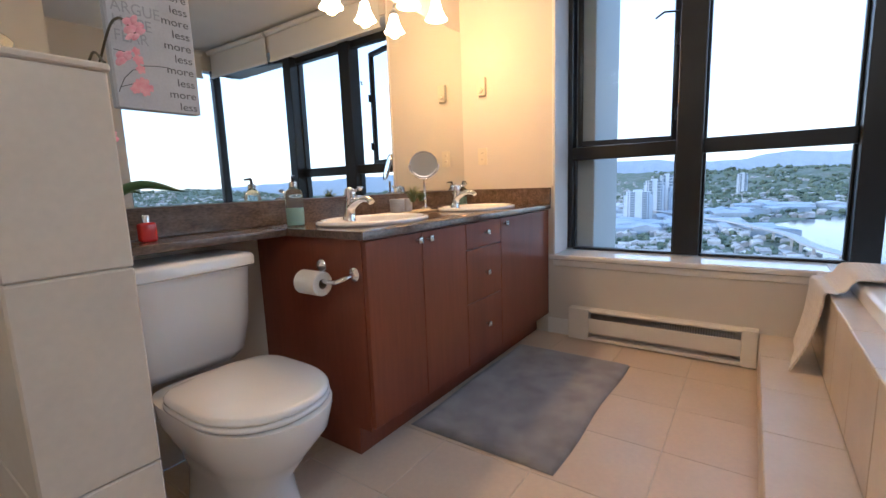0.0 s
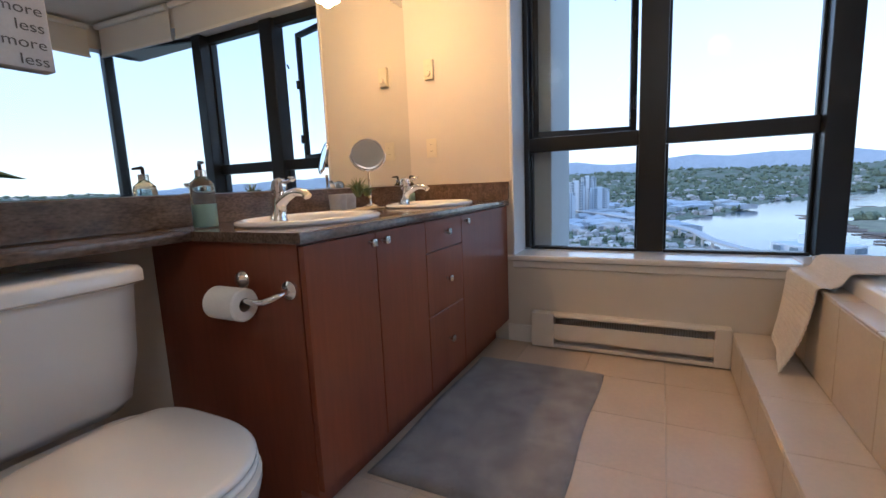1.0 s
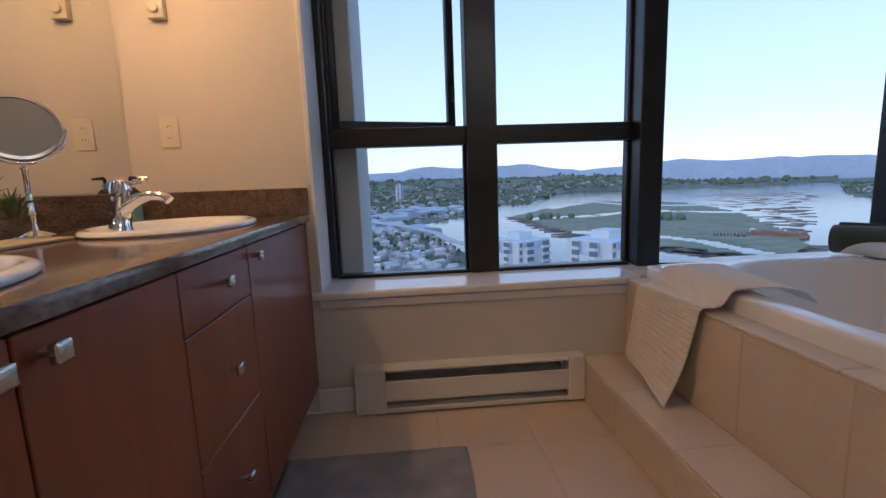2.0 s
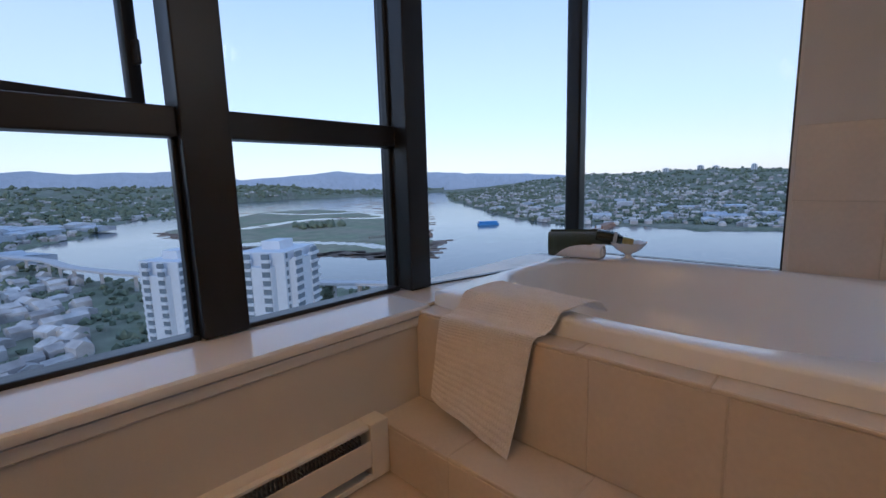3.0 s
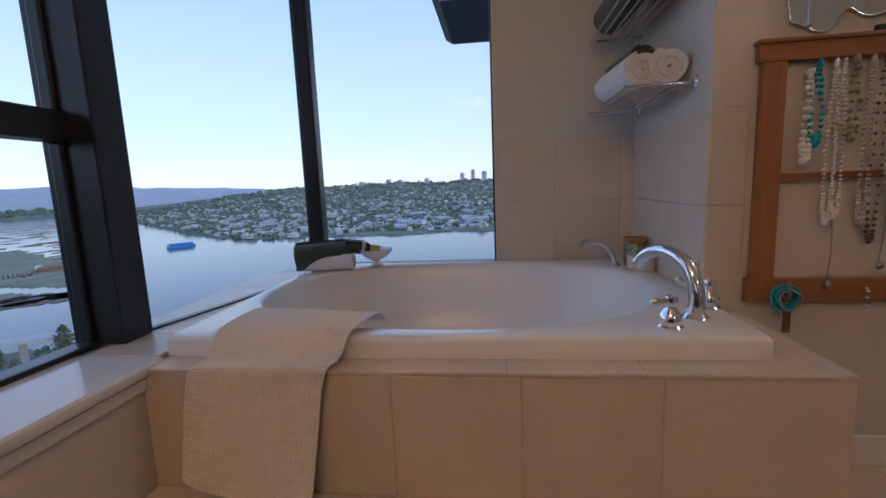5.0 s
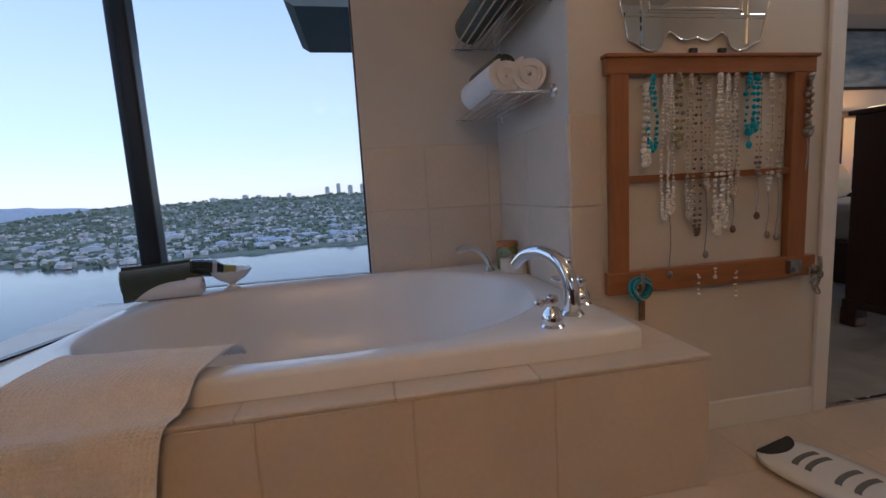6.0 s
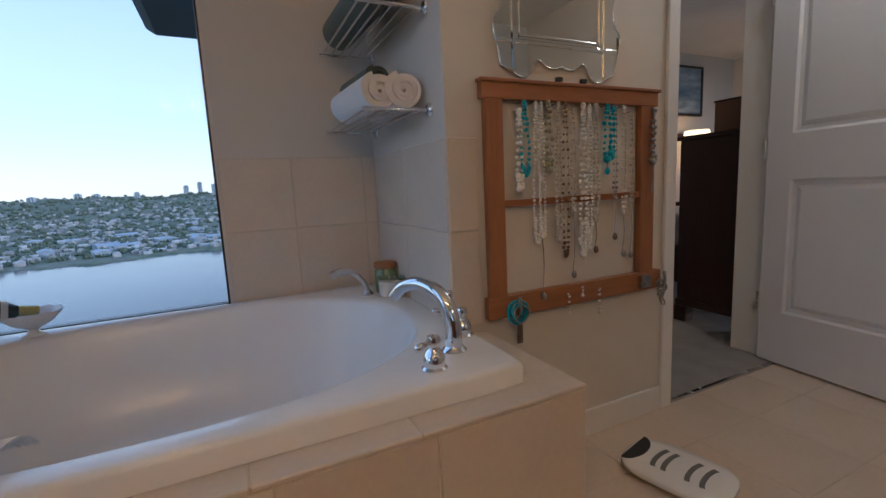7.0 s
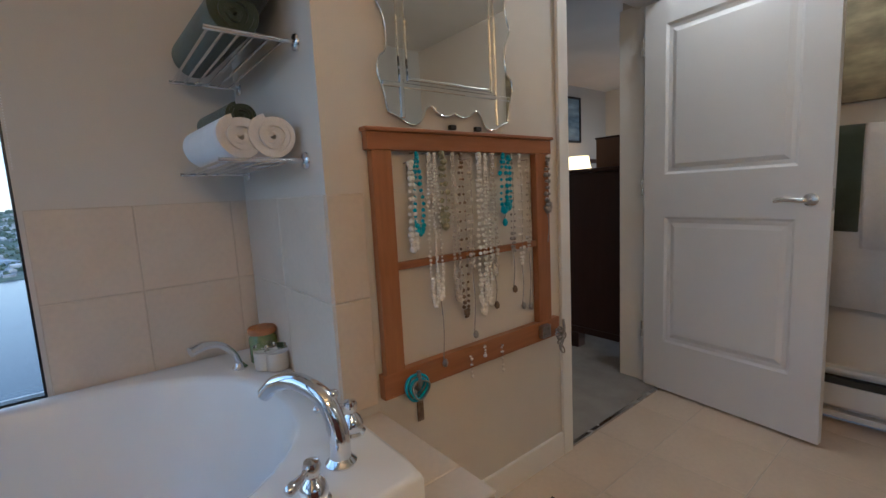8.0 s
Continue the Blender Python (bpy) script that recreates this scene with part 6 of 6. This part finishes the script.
def houses(name, n, az, r, seed, size, height, label, mat=None):
    bm = bmesh.new()
    for p, a, d, rnd in scatter(n, az, r, seed):
        w, l, h = rnd.uniform(*size), rnd.uniform(*size) * 1.3, rnd.uniform(*height)
        m = pose(p.x, p.y, p.z - 1, 0, 0, rnd.choice((20, 110)) + rnd.uniform(-6, 6))
        lo = [bm.verts.new(m @ Vector((x * w, y * l, 0))) for x, y in ((-.5, -.5), (.5, -.5), (.5, .5), (-.5, .5))]
        hi = [bm.verts.new(m @ Vector((x * w, y * l, h))) for x, y in ((-.5, -.5), (.5, -.5), (.5, .5), (-.5, .5))]
        for k in range(4):
            bm.faces.new((lo[k], lo[(k + 1) % 4], hi[(k + 1) % 4], hi[k]))
        r0, r1 = bm.verts.new(m @ Vector((0, -.5 * l, h * 1.35))), bm.verts.new(m @ Vector((0, .5 * l, h * 1.35)))
        bm.faces.new((hi[0], hi[1], r0))
        bm.faces.new((hi[2], hi[3], r1))
        bm.faces.new((hi[1], hi[2], r1, r0))
        bm.faces.new((hi[3], hi[0], r0, r1))
    return tagged(part(name, bm, mat or ROOFS), label, "houses", "", "stuff")


houses("town_houses", 700, (-25, 6), (230, 1500), 1, (6, 11), (4, 8), "dense pale roofs of a town beside the river")
houses("far_town_houses", 420, (-25, 30), (1500, 3300), 2, (9, 26), (4, 9), "scattered pale buildings beyond the river")
houses("bank_houses", 1100, (50, 112), (840, 2300), 3, (6, 13), (3.5, 7), "pale houses and sheds along the far bank")
houses("hill_houses", 380, (56, 112), (1500, 3300), 4, (7, 15), (4, 9), "pale houses scattered over the wooded hill")
WAREH = material("warehouse_metal", (0.44, 0.45, 0.46), 0.6, second=(0.30, 0.36, 0.45), scale=0.01, amount=1.0, fine=0.2, fine_scale=0.05)
houses("warehouses", 60, (-14, 8), (700, 1300), 5, (30, 60), (8, 12), "long pale warehouse roofs near the river", WAREH)
houses("bank_warehouses", 26, (58, 100), (850, 1500), 6, (18, 40), (6, 10), "long warehouses lining the far bank", WAREH)


def ball():
    b = bmesh.new()
    bmesh.ops.create_icosphere(b, subdivisions=1, radius=1.0)
    vs, fs = [v.co.copy() for v in b.verts], [[v.index for v in f.verts] for f in b.faces]
    b.free()
    return vs, fs


BALL_V, BALL_F = ball()


def clumps(name, n, az, r, seed, size, label):
    verts, faces = [], []
    for p, a, d, rnd in scatter(n, az, r, seed):
        for k in range(rnd.choice((1, 2, 3))):
            s = rnd.uniform(*size) * (0.6 + d / 3000)
            c = p + Vector((rnd.gauss(0, s), rnd.gauss(0, s), s * rnd.uniform(0.3, 0.9)))
            k0, sx, sy, sz = len(verts), s * rnd.uniform(0.6, 1.3), s * rnd.uniform(0.6, 1.3), s * rnd.uniform(0.6, 1.25)
            verts += [(c.x + sx * (v.x + rnd.uniform(-0.35, 0.35)), c.y + sy * (v.y + rnd.uniform(-0.35, 0.35)), c.z + sz * (v.z + rnd.uniform(-0.35, 0.35))) for v in BALL_V]
            faces += [[i + k0 for i in f] for f in BALL_F]
    me = bpy.data.meshes.new(name)
    me.from_pydata(verts, [], faces)
    me.materials.append(LEAF)
    return tagged(new(name, me), label, "trees", "", "stuff")


clumps("near_woods", 700, (-20, 60), (180, 700), 11, (1.8, 4.2), "budding trees along the near bank")
clumps("town_woods", 900, (-25, 14), (500, 2200), 12, (3, 6), "trees between the houses of the town")
clumps("far_bank_woods", 3600, (49, 112), (860, 3200), 13, (2.4, 4.8), "green trees along the far bank and hill")
clumps("far_woods", 1300, (-10, 48), (1600, 4200), 14, (4, 8), "dark woods on the far plain")
bm = bmesh.new()
rnd = random.Random(21)
for a0, r0, n, w in ((30.5, 950, 26, 22), (17.5, 980, 8, 8)):
    for i in range(n):
        p = polar(a0 + rnd.gauss(0, 1.3), r0 + rnd.gauss(0, w), ZG + 5)
        made = bmesh.ops.create_icosphere(bm, subdivisions=2, radius=rnd.uniform(5, 9), matrix=Matrix.Translation(p))["verts"]
        for v in made:
            v.co += Vector((rnd.uniform(-1, 1), rnd.uniform(-1, 1), rnd.uniform(-1, 1))) * 1.6
tagged(part("island_grove", bm, LEAF), "grove of yellow-green trees on the river island", "trees", "", "stuff")

# log booms and mud along the island
bm = bmesh.new()
rnd = random.Random(31)
for i in range(420):
    a = rnd.uniform(13.2, 47.5)
    d = table(ISLE_IN, max(13.5, min(46.5, a))) * rnd.uniform(0.93, 1.02) if rnd.random() < 0.7 else rnd.uniform(900, 2600)
    if rnd.random() < 0.3:
        a, d = rnd.uniform(36, 46), rnd.uniform(700, 2200)
    p = polar(a, d, ZG + 0.3)
    box(bm, -rnd.uniform(6, 22), rnd.uniform(6, 22), -rnd.uniform(1.5, 4), rnd.uniform(1.5, 4), -0.5, 0.5, m=Matrix.Translation(p) @ pose(0, 0, 0, 0, 0, -a + rnd.uniform(-25, 25)))
tagged(part("log_booms", bm, LOGM), "rafts of logs moored round the marshy island", "log booms", "", "stuff")


def tower(name, az, r, zt, w, d, turn, floors, label, group=""):
    """A block of flats with balconies on two faces."""
    c = polar(az, r)
    t = thing(name, c.x, c.y, ZG, label, "building", group)
    m = pose(c.x, c.y, 0, 0, 0, turn)
    H = zt - ZG
    fl = H / floors
    bm = bmesh.new()
    box(bm, -w / 2, w / 2, -d / 2, d / 2, ZG, zt, m=m)
    box(bm, -w * 0.36, w * 0.36, -d * 0.62, d * 0.62, ZG, zt - fl, m=m)
    box(bm, -w * 0.62, w * 0.62, -d * 0.3, d * 0.3, ZG, zt - fl * 1.6, m=m)
    part("wall", bm, TOWERM, t)
    part("roof_house", slab(-w * 0.2, w * 0.2, -d * 0.2, d * 0.2, zt, zt + 3.4, m=m), TOWERM, t)
    bal, gl = bmesh.new(), bmesh.new()
    for k in range(max(1, floors - 14), floors):
        z = ZG + k * fl
        for sx in (-0.25, 0.25):
            for sy in (-1, 1):
                y = sy * d * 0.62
                box(bal, sx * w - w * 0.13, sx * w + w * 0.13, y - 0.9, y + 0.9, z - 0.15, z + 1.0, m=m)
                box(gl, sx * w - w * 0.10, sx * w + w * 0.10, y - 0.25, y + 0.25, z + 1.05, z + fl - 0.3, m=m)
        for sy in (-0.2, 0.2):
            for sx in (-1, 1):
                x = sx * w * 0.62
                box(bal, x - 0.9, x + 0.9, sy * d - d * 0.09, sy * d + d * 0.09, z - 0.15, z + 1.0, m=m)
                box(gl, x - 0.25, x + 0.25, sy * d - d * 0.08, sy * d + d * 0.08, z + 1.05, z + fl - 0.3, m=m)
        for sx in (-0.43, 0.43):
            for sy in (-1, 1):
                box(gl, sx * w - 0.8, sx * w + 0.8, sy * d * 0.5 - 0.08, sy * d * 0.5 + 0.08, z + 0.9, z + fl - 0.5, m=m)
    tagged(part("balconies", bal, TOWERM, t), kind="stuff")
    tagged(part("windows", gl, DARKWIN, t), kind="stuff")
    return t


tower("apartment_tower", 14.8, 205, -26.0, 19, 19, 28, 18, "white stepped apartment tower with rows of balconies", "riverside towers")
tower("apartment_tower", 25.5, 190, -23.5, 25, 20, 33, 18, "white stepped apartment tower with rows of balconies", "riverside towers")
for a, r, zt, w, lab in ((-9.5, 1000, -6, 30, "pale high-rise with glass floors"), (-8.2, 1080, 4, 24, "brown unfinished high-rise under a crane"), (-6.8, 1040, -22, 34, "white mid-rise block of flats"), (-11.2, 900, -25, 40, "white mid-rise block of flats"),
                      (-1.0, 1900, 2, 26, "lone tan tower above the roofs"), (-7.5, 2600, 6, 26, "small white far tower")):
    tower("city_tower", a, r, zt, w, w * 0.8, 15, 14, lab, "city towers")
for a, r, zt, w in ((91.2, 3100, 84, 26), (92.6, 3150, 104, 24), (94.0, 3100, 88, 30), (95.4, 3200, 96, 24), (81.5, 3000, 56, 34), (83.0, 3050, 52, 40), (78.0, 3050, 48, 36), (86.5, 3050, 55, 30)):
    tower("hill_tower", a, r, zt, w, w * 0.8, 10, 12, "distant pale tower on the hill crest", "skyline towers")

# elevated guideway along the shore
bm = bmesh.new()
line = curve_points([polar(a, r, -66.0) for a, r in ((-16, 1300), (-8, 940), (-2, 760), (3, 620), (5.5, 520), (12, 420), (20, 360), (30, 318), (38, 300), (46, 292), (60, 290))], 10)
left, right = [], []
for p, q in zip(line, line[1:]):
    d = (q - p).normalized().cross(Vector((0, 0, 1))) * 5.0
    left.append(p + d)
    right.append(p - d)
loops = [[bm.verts.new(v) for v in (l, rr, rr - Vector((0, 0, 1.8)), l - Vector((0, 0, 1.8)))] for l, rr in zip(left, right)]
for p, q in zip(loops, loops[1:]):
    for k in range(4):
        bm.faces.new((p[k], p[(k + 1) % 4], q[(k + 1) % 4], q[k]))
guide = thing("guideway", *line[40], "long pale concrete guideway curving along the shore", "bridge")
part("deck", bm, CONC, guide)
for p in line[4::4]:
    part("pier", slab(p.x - 1.2, p.x + 1.2, p.y - 1.2, p.y + 1.2, ZG - 4, p.z - 1.7), CONC, guide)

BLUEP = material("blue_hull_paint", (0.03, 0.19, 0.50), 0.5, scale=0.2, fine=0.1, fine_scale=1)
RUST = material("rusty_steel", (0.20, 0.10, 0.065), 0.85, second=(0.28, 0.20, 0.15), scale=0.1, amount=1, fine=0.2, fine_scale=0.8)


def barge(az, r, length, wide, turn, mat, label):
    c = polar(az, r, ZG)
    t = thing("barge", c.x, c.y, ZG, label, "barge")
    m = pose(c.x, c.y, ZG, 0, 0, turn)
    bm = bmesh.new()
    prism(bm, [(-length / 2, -wide / 2), (length / 2 - 4, -wide / 2), (length / 2, -wide / 4), (length / 2, wide / 4), (length / 2 - 4, wide / 2), (-length / 2, wide / 2)], -1, 3.4, m)
    part("hull", bm, mat, t)
    part("cargo", slab(-length * 0.44, length * 0.42, -wide * 0.4, wide * 0.4, 3.4, 7.0, bevel=0.8, m=m), mat, t)
    part("wheelhouse", slab(-length * 0.48, -length * 0.40, -wide * 0.2, wide * 0.2, 3.4, 8.4, m=m), TOWERM, t)


barge(56.6, 868, 42, 12, -40, BLUEP, "blue loaded barge out on the river")
barge(42.2, 720, 66, 18, -62, RUST, "rust-brown moored barges beside the island")
barge(71.5, 800, 90, 16, 10, RUST, "rusty red barge moored at the far bank")
for i in range(14):
    p = polar(36.5 + i * 0.32, 690 + i * 2.0, ZG)
    if i == 0:
        pier = thing("jetty", p.x, p.y, ZG, "thin timber jetty reaching to the barges", "jetty")
    part("pile", slab(p.x - 0.6, p.x + 0.6, p.y - 0.6, p.y + 0.6, ZG - 2, ZG + 5), LOGM, pier)


def tree(az, r, h, wide, seed, label, slim=1.0):
    rnd = random.Random(seed)
    base = polar(az, r, ground(az, r))
    t = thing("tree", *base, label, "tree", "shore trees")
    bm = bmesh.new()
    tube(bm, [base, base + Vector((0.3, 0, h * 0.3)), base + Vector((0.1, 0.3, h * 0.92))], [h * 0.03, h * 0.022, h * 0.004], 7)
    for i in range(9):
        a = i * 2.4
        z = h * (0.25 + 0.07 * i)
        tip = base + Vector((math.cos(a) * wide * 0.42, math.sin(a) * wide * 0.42, z + h * 0.14))
        tube(bm, [base + Vector((0.2, 0.1, z)), tip], [h * 0.011, h * 0.003], 5)
    part("trunk", bm, BARK, t)
    bm = bmesh.new()
    for i in range(520):
        u = rnd.random()
        z = h * (0.16 + 0.86 * u)
        spread = wide * 0.5 * (math.sin(math.pi * min(1, 0.12 + 0.88 * u)) ** 0.7) * (0.75 + 0.35 * noise.noise(Vector((i * 0.1, seed, u * 3))))
        if slim < 1:
            spread = wide * 0.5 * (1.02 - u)
        a, k = rnd.uniform(0, 6.28), math.sqrt(rnd.random())
        c = base + Vector((math.cos(a) * spread * k, math.sin(a) * spread * k, z))
        s = rnd.uniform(0.35, 0.95) * wide / 12
        for _ in range(2):
            d, e = Vector((rnd.gauss(0, 1), rnd.gauss(0, 1), rnd.gauss(0, 1))).normalized() * s, Vector((rnd.gauss(0, 1), rnd.gauss(0, 1), rnd.gauss(0, 1))).normalized() * s
            bm.faces.new([bm.verts.new(c + d), bm.verts.new(c + e), bm.verts.new(c - d), bm.verts.new(c - e * 0.6)])
    tagged(part("crown", bm, LEAF, t), kind="stuff")


tree(41.0, 285, 21, 13, 41, "leafy broad tree on the river shore")
tree(36.0, 300, 12, 10, 42, "small budding tree on the river shore")
tree(45.0, 292, 11, 8, 43, "dark conical fir on the river shore", 0.5)
tree(48.0, 288, 14, 8, 44, "dark conical fir on the river shore", 0.5)
tree(31.0, 312, 13, 12, 45, "small budding tree on the river shore")

# outside of the building: concrete column and overhang
structure(part("outer_column", slab(0.10, 0.712, 0.492, 1.10, -30, 4.0, bevel=0.01), material("outer_concrete", (0.50, 0.51, 0.50), 0.8, scale=1.5, fine=0.05, bump=0.2)), "pale concrete column outside the window", "column")
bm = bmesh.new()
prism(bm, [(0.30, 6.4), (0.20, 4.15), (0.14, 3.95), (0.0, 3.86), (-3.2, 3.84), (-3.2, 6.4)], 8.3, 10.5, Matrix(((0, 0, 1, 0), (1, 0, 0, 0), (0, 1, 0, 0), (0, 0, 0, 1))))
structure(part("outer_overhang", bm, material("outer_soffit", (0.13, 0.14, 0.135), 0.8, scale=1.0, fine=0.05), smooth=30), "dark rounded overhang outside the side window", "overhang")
